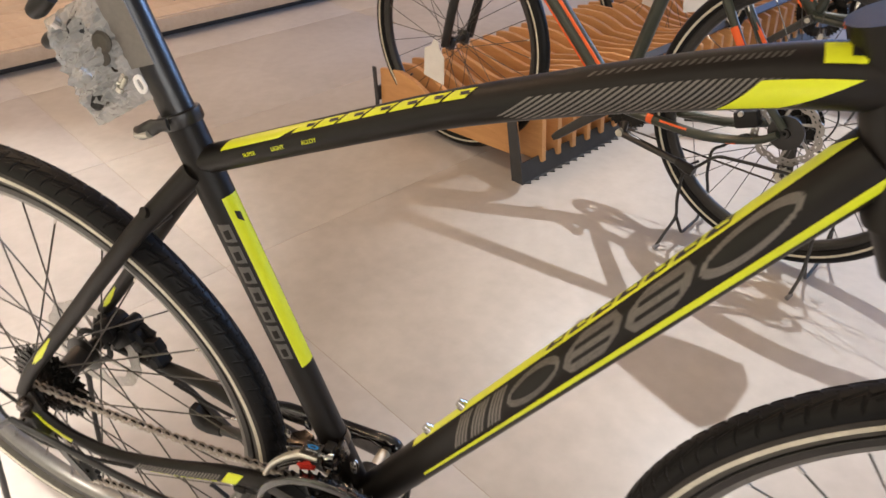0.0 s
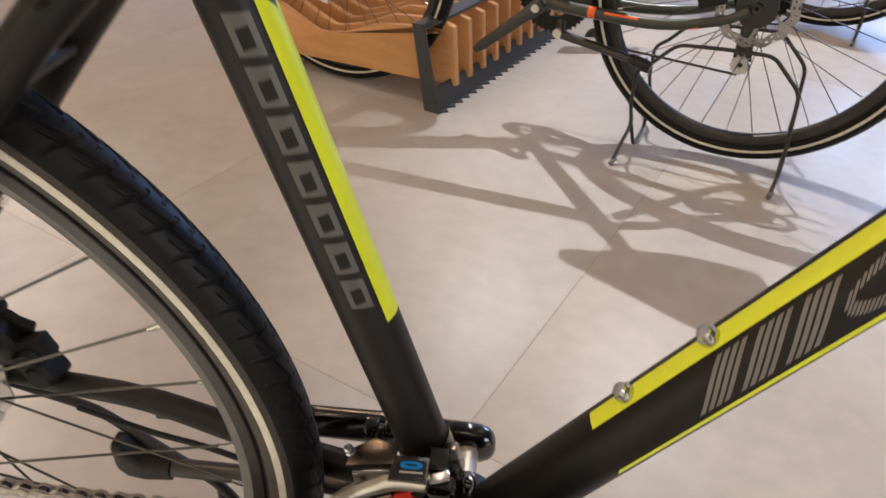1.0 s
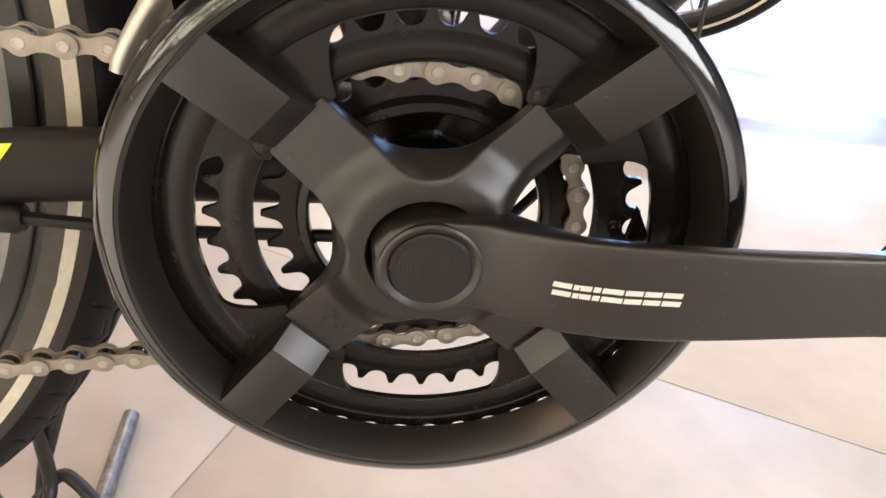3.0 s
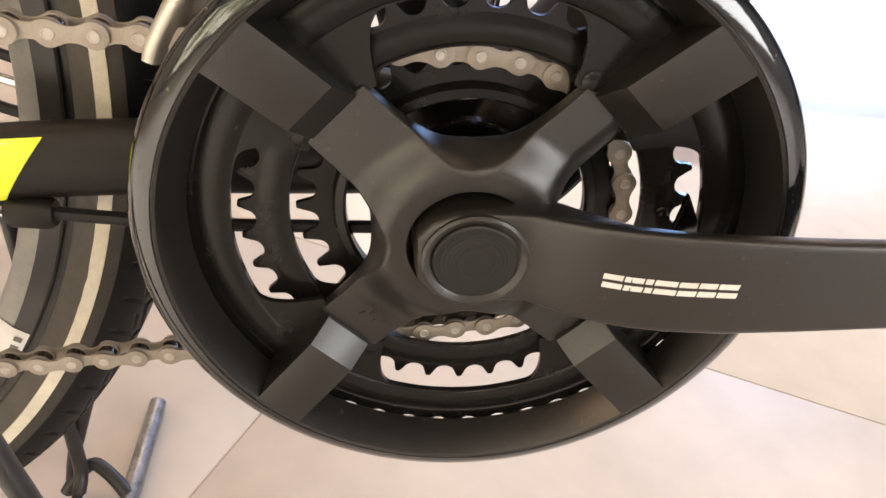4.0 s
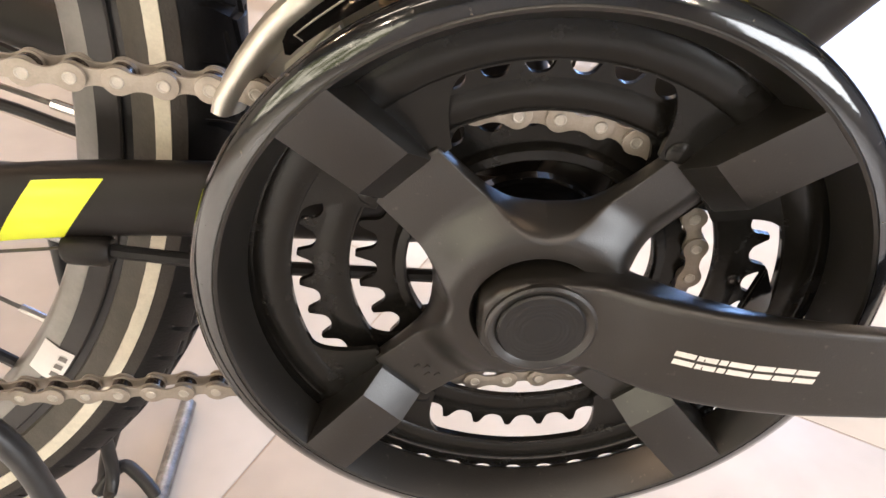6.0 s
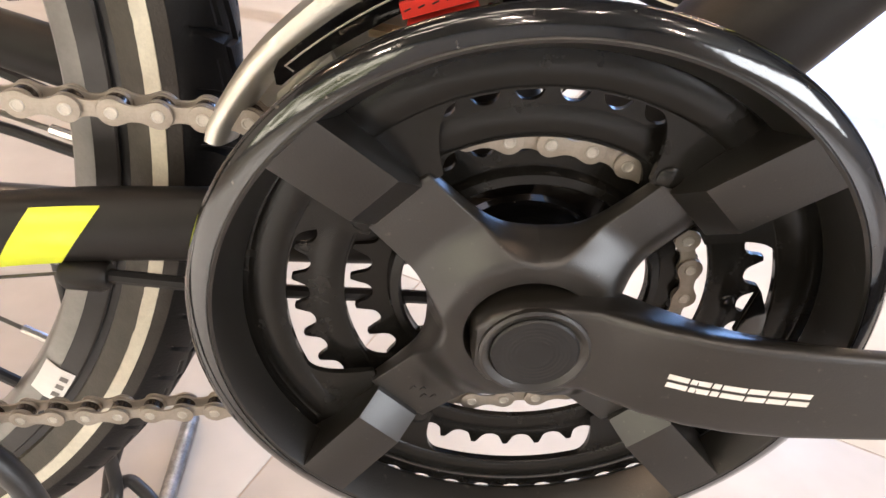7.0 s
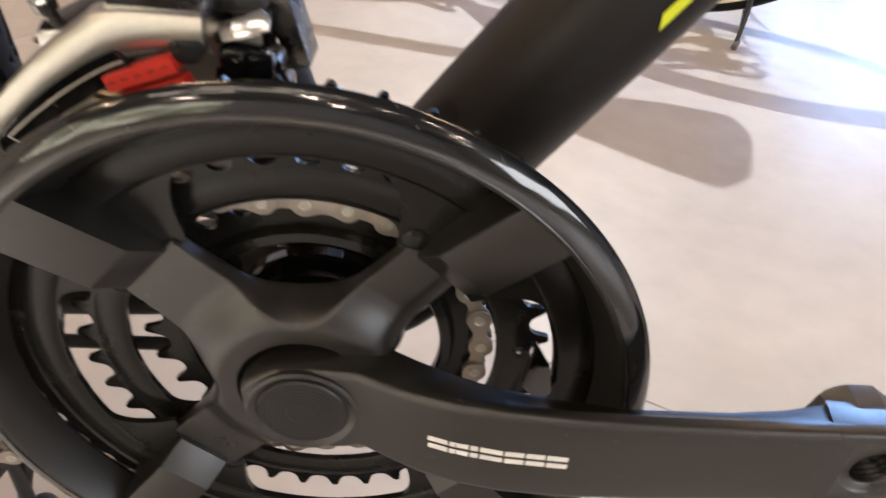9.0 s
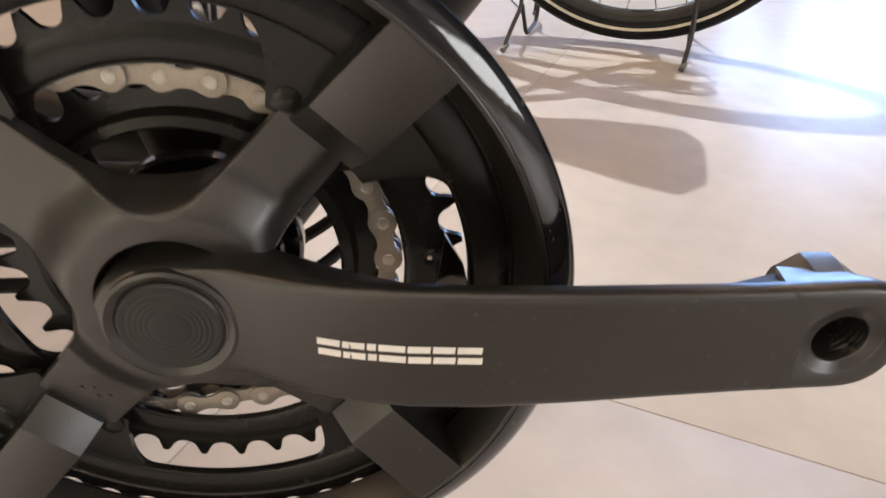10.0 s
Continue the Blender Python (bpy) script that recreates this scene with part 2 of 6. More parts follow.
# ---------------------------------------------------------------- mesh building
class Shape:
    """Collects vertices and faces of one mesh."""

    def __init__(self):
        self.v, self.f = [], []

    def grid(self, rows, close_u=False, close_v=False, cap=False):
        """Rows of equally many points, joined to a skin."""
        o, n, m = len(self.v), len(rows), len(rows[0])
        for r in rows:
            self.v += [tuple(p) for p in r]
        for i in range(n if close_u else n - 1):
            for j in range(m if close_v else m - 1):
                a, b = o + i * m + j, o + i * m + (j + 1) % m
                c, d = o + ((i + 1) % n) * m + (j + 1) % m, o + ((i + 1) % n) * m + j
                self.f.append((a, b, c, d))
        if cap:
            self.f.append(tuple(o + j for j in reversed(range(m))))
            self.f.append(tuple(o + (n - 1) * m + j for j in range(m)))
        return self

    def tube(self, pts, radii, seg=16, flat=None, up=(0, 1, 0), cap=True):
        """A skin round a line of points. flat: one factor or more for the width along up."""
        pts = [Vector(p) for p in pts]
        k = len(pts)
        radii = [radii] * k if isinstance(radii, (int, float)) else radii
        flat = [1.0] * k if flat is None else ([flat] * k if isinstance(flat, (int, float)) else flat)
        rows = []
        for i, p in enumerate(pts):
            d = (pts[min(i + 1, k - 1)] - pts[max(i - 1, 0)]).normalized()
            u = Vector(up)
            if abs(d.dot(u.normalized())) > 0.97:
                u = Vector((1, 0, 0.1))
            s = d.cross(u).normalized()
            w = s.cross(d).normalized()
            rows.append([p + radii[i] * (math.cos(a) * s + flat[i] * math.sin(a) * w) for a in [2 * math.pi * j / seg for j in range(seg)]])
        return self.grid(rows, close_v=True, cap=cap)

    def lathe(self, prof, seg=96, at=(0, 0, 0), close=True):
        """Profile points (radius, y), turned about a line along y through at."""
        x, y, z = at
        rows = [[(x + r * math.cos(a), y + h, z + r * math.sin(a)) for r, h in prof] for a in [2 * math.pi * i / seg for i in range(seg)]]
        return self.grid(rows, close_u=True, close_v=close)

    def ring(self, rin, rout, y0, y1, n, at=(0, 0, 0)):
        """A flat ring between two outlines r(angle), from y0 to y1."""
        x, y, z = at
        rows = []
        for i in range(n):
            a = 2 * math.pi * i / n
            p, q = rin(a), rout(a)
            c, s = math.cos(a), math.sin(a)
            rows.append([(x + p * c, y + y0, z + p * s), (x + q * c, y + y0, z + q * s), (x + q * c, y + y1, z + q * s), (x + p * c, y + y1, z + p * s)])
        return self.grid(rows, close_u=True, close_v=True)

    def hull(self, bottom, top):
        """A prism between two outlines of equally many points."""
        return self.grid([bottom, top], close_v=True, cap=True)

    def box(self, c, size, m=None):
        x, y, z = [s / 2 for s in size]
        pts = [(-x, -y, -z), (x, -y, -z), (x, y, -z), (-x, y, -z), (-x, -y, z), (x, -y, z), (x, y, z), (-x, y, z)]
        m = Matrix.Translation(c) @ (m or Matrix())
        pts = [m @ Vector(p) for p in pts]
        return self.hull(pts[:4], pts[4:])

    def cyl(self, a, b, r, seg=12):
        return self.tube([a, b], r, seg)


def smoothed(pts, k=6):
    """A smooth line through the points (Catmull-Rom)."""
    p = [Vector(q) for q in pts]
    p = [2 * p[0] - p[1]] + p + [2 * p[-1] - p[-2]]
    out = []
    for i in range(1, len(p) - 2):
        for j in range(k):
            t = j / k
            a, b, c, d = p[i - 1], p[i], p[i + 1], p[i + 2]
            out.append(0.5 * (2 * b + (c - a) * t + (2 * a - 5 * b + 4 * c - d) * t * t + (3 * b - a - 3 * c + d) * t ** 3))
    return out + [p[-2]]


def along(vals, k=6):
    """The same smoothing for plain numbers."""
    return [q.x for q in smoothed([(a, 0, 0) for a in vals], k)]


def mesh(name, shape, mat, sharp=35, bevel=0.0):
    me = bpy.data.meshes.new(name)
    me.from_pydata([tuple(p) for p in shape.v], [], shape.f)
    bm = bmesh.new()
    bm.from_mesh(me)
    bmesh.ops.recalc_face_normals(bm, faces=bm.faces)
    if bevel:
        es = [e for e in bm.edges if len(e.link_faces) == 2 and e.calc_face_angle(0) > radians(40)]
        bmesh.ops.bevel(bm, geom=es, offset=bevel, segments=2, affect="EDGES", profile=0.6)
    bm.to_mesh(me)
    bm.free()
    me.materials.append(mat)
    me.shade_smooth()
    me.set_sharp_from_angle(angle=radians(sharp))
    return me


def part(name, shape, mat, parent=None, label="", sharp=35, bevel=0.0):
    ob = new(name, mesh(name, shape, mat, sharp, bevel))
    ob.parent = parent
    return tagged(ob, label)


def piece(name, me, parent, m=None, label=""):
    ob = new(name, me)
    ob.parent = parent
    if m is not None:
        ob.matrix_basis = m
    return tagged(ob, label)


def root(name, label, category, m=None, group="", kind=""):
    ob = new(name)
    ob.empty_display_size = 0.05
    if m is not None:
        ob.matrix_basis = m
    return tagged(ob, label, category, group, kind)


def rod_matrix(a, b):
    """Puts a unit rod along z onto the line from a to b."""
    a, b = Vector(a), Vector(b)
    return Matrix.Translation(a) @ (b - a).to_track_quat("Z", "Y").to_matrix().to_4x4() @ Matrix.Diagonal((1, 1, (b - a).length, 1))


def lettering(name, text, size, m, mat, parent, label=""):
    cu = bpy.data.curves.new(name, "FONT")
    cu.body, cu.size, cu.extrude = text, size, 0.0002
    tmp = new("lettering", cu)
    me = bpy.data.meshes.new_from_object(tmp)
    bpy.data.objects.remove(tmp)
    me.materials.append(mat)
    ob = new(name, me)
    ob.parent, ob.matrix_basis = parent, m
    return tagged(ob, label)


# ---------------------------------------------------------------- floor, platform, walls
U, V = Vector((0.897, -0.442, 0)).normalized(), Vector((0.442, 0.897, 0)).normalized()
GRID = Matrix.Translation((0, 0, 0)) @ Matrix((( U.x, V.x, 0, 0), (U.y, V.y, 0, 0), (0, 0, 1, 0), (0, 0, 0, 1)))


def room():
    floor = part("floor", Shape().box((0, 0, -0.0507), (17, 17, 0.1)), GROUT)
    floor.matrix_basis = GRID
    tagged(floor, "large grey stone floor tiles with thin joints", "floor", kind="structure")
    pitch, deep, gap = 0.822, 1.644, 0.0016
    me = mesh("tile", Shape().box((0, 0, -0.004), (pitch - gap, deep - gap, 0.008)), TILE, bevel=0.0008)
    for i in range(-5, 5):
        for j in range(-3, 3):
            piece("tile", me, floor, Matrix.Translation((-0.165 + (i + 0.5) * pitch, 0.277 + (j + 0.5) * deep, 0)))
    rest = Shape()
    for i in range(-10, 10):
        for j in range(-5, 5):
            if not (-5 <= i < 5 and -3 <= j < 3):
                rest.box((-0.165 + (i + 0.5) * pitch, 0.277 + (j + 0.5) * deep, -0.004), (pitch - gap, deep - gap, 0.008))
    tagged(part("far_tiles", rest, TILE, floor), kind="stuff")
    h = 3.4
    w = part("wall_west", Shape().box((-5.2, 0.55, h / 2), (0.2, 15.3, h)), WALL)
    es = Shape().box((7.1, -5.675, h / 2), (0.2, 2.85, h)).box((7.1, 4.225, h / 2), (0.2, 7.95, h))
    es.box((7.1, -2.0, 0.5), (0.2, 4.5, 1.0)).box((7.1, -2.0, 3.2), (0.2, 4.5, 0.4))
    e = part("wall_east", es, WALL)
    # this opening and its frame are added to let the glowing sheet through
    ss = Shape().box((-4.95, -7.2, h / 2), (0.3, 0.2, h)).box((3.9, -7.2, h / 2), (6.2, 0.2, h)).box((-2.0, -7.2, 0.175), (5.6, 0.2, 0.35)).box((-2.0, -7.2, 3.2), (5.6, 0.2, 0.4))
    s = part("wall_south", ss, WALL)
    fr = Shape().box((-2.0, -7.2, 0.38), (5.6, 0.08, 0.06)).box((-2.0, -7.2, 2.97), (5.6, 0.08, 0.06))
    for i in range(5):
        fr.box((-4.765 + i * 1.3825, -7.2, 1.675), (0.07, 0.08, 2.53))
    added_win = part("window_4", fr, PLATE)
    tagged(added_win, "unseen dark grey window frame with mullions, added before the glowing sheet", "window", kind="structure")
    added_win.matrix_basis = GRID
    # unseen glowing sheet, added for the beige reflection in the rim
    glow_sheet = part("backdrop", Shape().box((-2.0, -7.9, 1.6), (7.4, 0.02, 3.2)), GLOW_SHEET)
    tagged(glow_sheet, "unseen mottled glowing sheet added to reflect in the guard rim", "backdrop", kind="structure")
    glow_sheet.matrix_basis = GRID
    # the north wall has one wide shop window
    ns = Shape().box((-4.55, 8.1, h / 2), (1.1, 0.2, h)).box((-0.75, 8.1, h / 2), (0.3, 0.2, h)).box((-2.45, 8.1, 0.5), (3.1, 0.2, 1.0)).box((-2.45, 8.1, 3.2), (3.1, 0.2, 0.4)).box((4.6, 8.1, h / 2), (4.8, 0.2, h))
    ns.box((0.8, 8.1, 0.5), (2.8, 0.2, 1.0)).box((0.8, 8.1, 3.2), (2.8, 0.2, 0.4))
    n = part("wall_north", ns, WALL)
    win = part("window_1", Shape().box((-0.575, 8.1, 2.0), (0.05, 0.08, 2.0)).box((2.175, 8.1, 2.0), (0.05, 0.08, 2.0)).box((0.8, 8.1, 1.025), (2.7, 0.08, 0.05)).box((0.8, 8.1, 2.975), (2.7, 0.08, 0.05)), PLATE)
    # the four inner bars are added, unseen, to split its streak on the rim
    win2 = part("window_2", Shape().box((7.1, -4.225, 2.0), (0.08, 0.05, 2.0)).box((7.1, 0.225, 2.0), (0.08, 0.05, 2.0)).box((7.1, -2.0, 1.025), (0.08, 4.4, 0.05)).box((7.1, -2.0, 2.975), (0.08, 4.4, 0.05)).box((7.1, -3.3, 2.0), (0.08, 0.16, 1.9)).box((7.1, -2.4, 2.0), (0.08, 0.16, 1.9)).box((7.1, -1.5, 2.0), (0.08, 0.16, 1.9)).box((7.1, -0.6, 2.0), (0.08, 0.16, 1.9)), PLATE)
    win3 = part("window_3", Shape().box((-3.975, 8.1, 2.0), (0.05, 0.08, 2.0)).box((-0.925, 8.1, 2.0), (0.05, 0.08, 2.0)).box((-2.45, 8.1, 1.025), (3.0, 0.08, 0.05)).box((-2.45, 8.1, 2.975), (3.0, 0.08, 0.05)), PLATE)
    tagged(win3, "dark grey frame of a shop window", "window", kind="structure")
    win3.matrix_basis = GRID
    tagged(win2, "dark grey frame of the long shop window", "window", kind="structure")
    win2.matrix_basis = GRID
    tagged(win, "dark grey frame of the wide shop window", "window", kind="structure")
    win.matrix_basis = GRID
    c = part("ceiling", Shape().box((0.9, 0.5, h + 0.1), (12.8, 16.0, 0.2)), CEILING)
    for ob, label in ((w, "plain off-white painted shop wall"), (e, "plain off-white painted shop wall"), (s, "plain off-white painted shop wall"), (n, "plain off-white painted shop wall"), (c, "plain dark grey shop ceiling")):
        tagged(ob, label, "wall" if ob != c else "ceiling", kind="structure")
        ob.matrix_basis = GRID
    # low display platform of pale planks along the far side
    plat = root("platform", "low display platform of pale oak planks", "platform", GRID, kind="structure")
    part("plinth", Shape().box((-3.9, 1.8, 0.02), (1.86, 7.0, 0.04)), PLATE, plat)
    me = mesh("plank", Shape().box((0, 0, 0), (0.148, 6.99, 0.05)), PLANK, bevel=0.002)
    for i in range(13):
        piece("plank", me, plat, Matrix.Translation((-2.99 - i * 0.15, 1.8, 0.085)))
    part("front_board", Shape().box((-2.905, 1.8, 0.073), (0.02, 7.0, 0.062)), PLANK, plat, bevel=0.002)


room()

# ---------------------------------------------------------------- bicycle components
PITCH = 0.0127


def unit_rod(name, r, mat, seg=8):
    return mesh(name, Shape().tube([(0, 0, 0), (0, 0, 1)], r, seg), mat)


SPOKE_ROD = unit_rod("spoke", 0.0011, SPOKE, 6)
NIPPLE_ROD = unit_rod("nipple", 0.0021, NIPPLE, 8)


def tyre_rows(blocks, depth):
    """The tyre's skin: a round section with slanted blocks between grooves of that depth; the mesh lines follow the grooves."""
    per = 24 if depth else 2
    rows, n, seg = [], 76, blocks * per
    for i in range(seg):
        row = []
        for j in range(n + 1):
            s = -1 + 2 * j / n
            t = abs(s)
            f = (i / per + (0.5 if s > 0 else 0.0)) % 1
            lean = 1.25 * max(0.0, t - 0.10) - 0.6 * max(0.0, t - 0.34)
            drift = 0.15 * (f - 0.5) * min(1.0, t / 0.10) * max(0.0, 1 - t / 0.46) if depth else 0.0
            a = 2 * math.pi * (i / per + lean) / blocks
            b = math.copysign(t + drift, s) * radians(138)
            cut = 0.0
            if depth and t < 0.57:
                if f < 0.05 and 0.13 < t < 0.47:
                    cut = depth * min(1.0, (0.47 - t) / 0.06)
                if 0.125 < t < 0.16:
                    cut = max(cut, depth)
                if f < 0.09 and t < 0.07:
                    cut = max(cut, depth * 0.7)
                if 0.14 < f < 0.66 and 0.26 < t < 0.285:
                    cut = max(cut, depth * 0.5)
            elif 0.58 < t < 0.62:
                cut = -0.0004
            r, y = 0.3285 + (0.0205 - cut) * math.cos(b), (0.0195 - cut) * math.sin(b)
            row.append((r * math.cos(a), y, r * math.sin(a)))
        rows.append(row)
    return rows


def worn_ring(r0, r1, seg=600):
    """A thin raised ring on the sidewall whose inner edge is frayed."""
    rows = []
    for i in range(seg):
        a = 2 * math.pi * i / seg
        c, w = math.cos(a), math.sin(a)
        q = r0 + 0.0006 * max(0.0, noise.noise((c * 110, w * 110, 3.1))) + 0.00008 * noise.noise((c * 14, w * 14, 0.7))
        rows.append([(r * c, y, r * w) for r, y in ((q, -0.0192), (q + 0.0002, -0.0199), (0.5 * (r0 + r1), -0.0201), (r1, -0.0203), (r1, -0.0188), (r0, -0.0180))])
    return rows


def wheel_meshes(seg, depth, side=None, bed=None):
    return {
        "tyre": mesh("tyre", Shape().grid(tyre_rows(seg, depth), close_u=True), RUBBER, sharp=24),
        "sidewall": mesh("sidewall", Shape().lathe([(0.3126, -0.0130), (0.3131, -0.0146), (0.3172, -0.0174), (0.3222, -0.0193), (0.3222, -0.0178), (0.3180, -0.0158), (0.3126, -0.0118)], 160), side or SIDEWALL),
        "stripe": mesh("stripe", Shape().grid(worn_ring(0.3221, 0.3277), close_u=True, close_v=True), STRIPE),
        "shoulder": mesh("shoulder", Shape().lathe([(0.3278, -0.0199), (0.3307, -0.0199), (0.3330, -0.0195), (0.3330, -0.0184), (0.3278, -0.0186)], 200), side or SHOULDER),
        # black ring laid in the groove beside the rim, for its shade
        "rim_gap": mesh("rim_gap", Shape().lathe([(0.3080, -0.0114), (0.3136, -0.0120), (0.3136, -0.0100), (0.3080, -0.0100)], 120), DECAL_BLACK),
        "rim": mesh("rim", Shape().lathe([(0.3090, -0.0131), (0.3082, -0.0136), (0.3004, -0.0130), (0.2996, -0.0110), (0.2996, 0.0110), (0.3004, 0.0130), (0.3082, 0.0136), (0.3090, 0.0131), (0.3087, 0.0105), (0.3030, 0.0095), (0.3030, -0.0095), (0.3087, -0.0105)], 160), RIM_BLACK),
        "rim_bed": mesh("rim_bed", Shape().lathe([(0.3002, -0.0126), (0.2928, -0.0102), (0.2912, -0.0085), (0.2892, 0.0), (0.2912, 0.0085), (0.2928, 0.0102), (0.3002, 0.0126), (0.2998, 0.0)], 160), bed or RIM_GREY),
    }


def wheel(meshes, parent, at, spokes=32, hub_r=0.018, flange=0.029, mirror=False, valve=True, turn=0.0):
    """A spoked wheel whose axle lies along y at that place."""
    o = Vector(at)
    w = piece("wheel", meshes["tyre"], parent, Matrix.Translation(o))
    for side in (1, -1):
        m = Matrix.Diagonal((1, side, 1, 1))
        piece("sidewall", meshes["sidewall"], w, m)
        piece("stripe", meshes["stripe"], w, m, "pale reflective stripe")
        piece("shoulder", meshes["shoulder"], w, m)
        piece("rim_gap", meshes["rim_gap"], w, m)
    piece("rim", meshes["rim"], w)
    piece("rim_bed", meshes["rim_bed"], w)
    hub = Shape().lathe([(0.004, -0.062), (0.010, -0.062), (0.011, -0.040), (flange - 0.006, -0.036), (flange, -0.034), (flange, -0.031), (hub_r, -0.028), (hub_r - 0.003, 0.0), (hub_r, 0.028), (flange, 0.031), (flange, 0.034), (flange - 0.006, 0.036), (0.011, 0.040), (0.010, 0.062), (0.004, 0.062)], 40)
    part("hub", hub, PLASTIC, w)
    for i in range(spokes):
        side = 1 if i % 2 else -1
        a = 2 * math.pi * i / spokes + turn
        lead = (1 if (i // 2) % 2 else -1) * radians(72)
        p = Vector(((flange - 0.002) * math.cos(a + lead), side * 0.0325, (flange - 0.002) * math.sin(a + lead)))
        q = Vector((0.291 * math.cos(a), side * 0.003, 0.291 * math.sin(a)))
        piece("spoke", SPOKE_ROD, w, rod_matrix(p, q))
        piece("nipple", NIPPLE_ROD, w, rod_matrix(q + (p - q).normalized() * 0.013, q))
    if valve:
        a = radians(-38)
        part("valve", Shape().tube([(0.289 * math.cos(a), 0, 0.289 * math.sin(a)), (0.262 * math.cos(a), 0, 0.262 * math.sin(a)), (0.256 * math.cos(a), 0, 0.256 * math.sin(a))], [0.003, 0.003, 0.0042], 10), DECAL_BLACK, w)
    return w


def toothed(n, root, tip, phase=0.0):
    """Outline r(angle) of a chainring with n pointed teeth."""
    def r(a):
        f = ((a - phase) * n / (2 * math.pi)) % 1.0
        x = abs(f - 0.5) * 2
        if x < 0.62:
            k = 0.5 * (1 - math.sqrt(1 - (x / 0.63) ** 2))
        else:
            k = min(1.0, 0.41 + 0.59 * (x - 0.62) / 0.24)
        return root + (tip - root) * k
    return r


def disc_rim():
    """The braking ring with rows of drilled holes right through it."""
    sh, n = Shape(), 144
    rad = (0.0610, 0.0645, 0.0675, 0.0705, 0.0735, 0.0765, 0.0790)
    for y in (-0.0009, 0.0009):
        o = len(sh.v)
        for i in range(n):
            a = 2 * math.pi * i / n
            for k, r in enumerate(rad):
                q = r + (0.0018 * math.sin(12 * a) if k in (0, 6) else 0.0)
                sh.v.append((q * math.cos(a), y, q * math.sin(a)))
        for i in range(n):
            for k in range(6):
                if k in (1, 2, 3, 4) and (i + 4 * k) % 12 in (0, 1):
                    continue
                p, q = o + i * 7 + k, o + ((i + 1) % n) * 7 + k
                sh.f.append((p, p + 1, q + 1, q))
    for i in range(n):
        for k in (0, 6):
            p, q = i * 7 + k, ((i + 1) % n) * 7 + k
            sh.f.append((p, q, q + 7 * n, p + 7 * n))
    return mesh("brake_disc", sh, DISC)


DISC_RIM = disc_rim()
DISC_CARRIER = mesh("disc_carrier", Shape().ring(lambda a: 0.022, lambda a: 0.031, -0.0012, 0.0012, 60), CABLE)
DISC_ARM = mesh("disc_arm", Shape().hull([(0.029, -0.0008, -0.004), (0.0555, -0.0008, 0.0267), (0.0535, -0.0008, 0.0347), (0.029, -0.0008, 0.004)], [(0.029, 0.0008, -0.004), (0.0555, 0.0008, 0.0267), (0.0535, 0.0008, 0.0347), (0.029, 0.0008, 0.004)]), DISC)


def brake_disc(parent, at):
    d = piece("brake_disc", DISC_RIM, parent, Matrix.Translation(at), "drilled steel brake disc")
    piece("disc_carrier", DISC_CARRIER, d)
    for i in range(6):
        piece("disc_arm", DISC_ARM, d, Matrix.Rotation(i * math.pi / 3, 4, "Y"))
    return d


def chain_meshes():
    """Outer and inner link, lying along x from pin to pin, thickness along y."""
    def plates(ys, t, waist, end, name, mat):
        s = Shape()
        top = [(PITCH * i / 12, end * (waist + (1 - waist) * abs(math.cos(math.pi * i / 12)) ** 2.6)) for i in range(1, 12)]
        right = [(PITCH + end * math.sin(a), end * math.cos(a)) for a in [math.pi * i / 12 for i in range(13)]]
        ring = top + right + [(PITCH - x, -z) for x, z in top] + [(PITCH - x, -z) for x, z in right]
        for y in ys:
            s.hull([(x, y - t, z) for x, z in ring], [(x, y + t, z) for x, z in ring])
        return s
    outer = plates((-0.0036, 0.0036), 0.0005, 0.58, 0.0043, "outer", CHAIN)
    inner = plates((-0.0021, 0.0021), 0.0005, 0.58, 0.0043, "inner", CHAIN)
    pins = Shape()
    for x in (0, PITCH):
        pins.lathe([(0.0, -0.00438), (0.0012, -0.00440), (0.0014, -0.00456), (0.0018, -0.00454), (0.0020, -0.00432), (0.0020, 0.00432), (0.0018, 0.00454), (0.0014, 0.00456), (0.0012, 0.00440), (0.0, 0.00438)], 20, (x, 0, 0), close=False)
    roll = Shape()
    for x in (0, PITCH):
        roll.lathe([(0.0018, -0.0015), (0.0038, -0.0015), (0.0038, 0.0015), (0.0018, 0.0015)], 14, (x, 0, 0))
    return mesh("link", outer, CHAIN, 30, 0.00022), mesh("link", inner, CHAIN, 30, 0.00022), mesh("pin", pins, CHAIN_PIN), mesh("roller", roll, DARK_STEEL)


LINK_OUT, LINK_IN, PIN, ROLLER = chain_meshes()


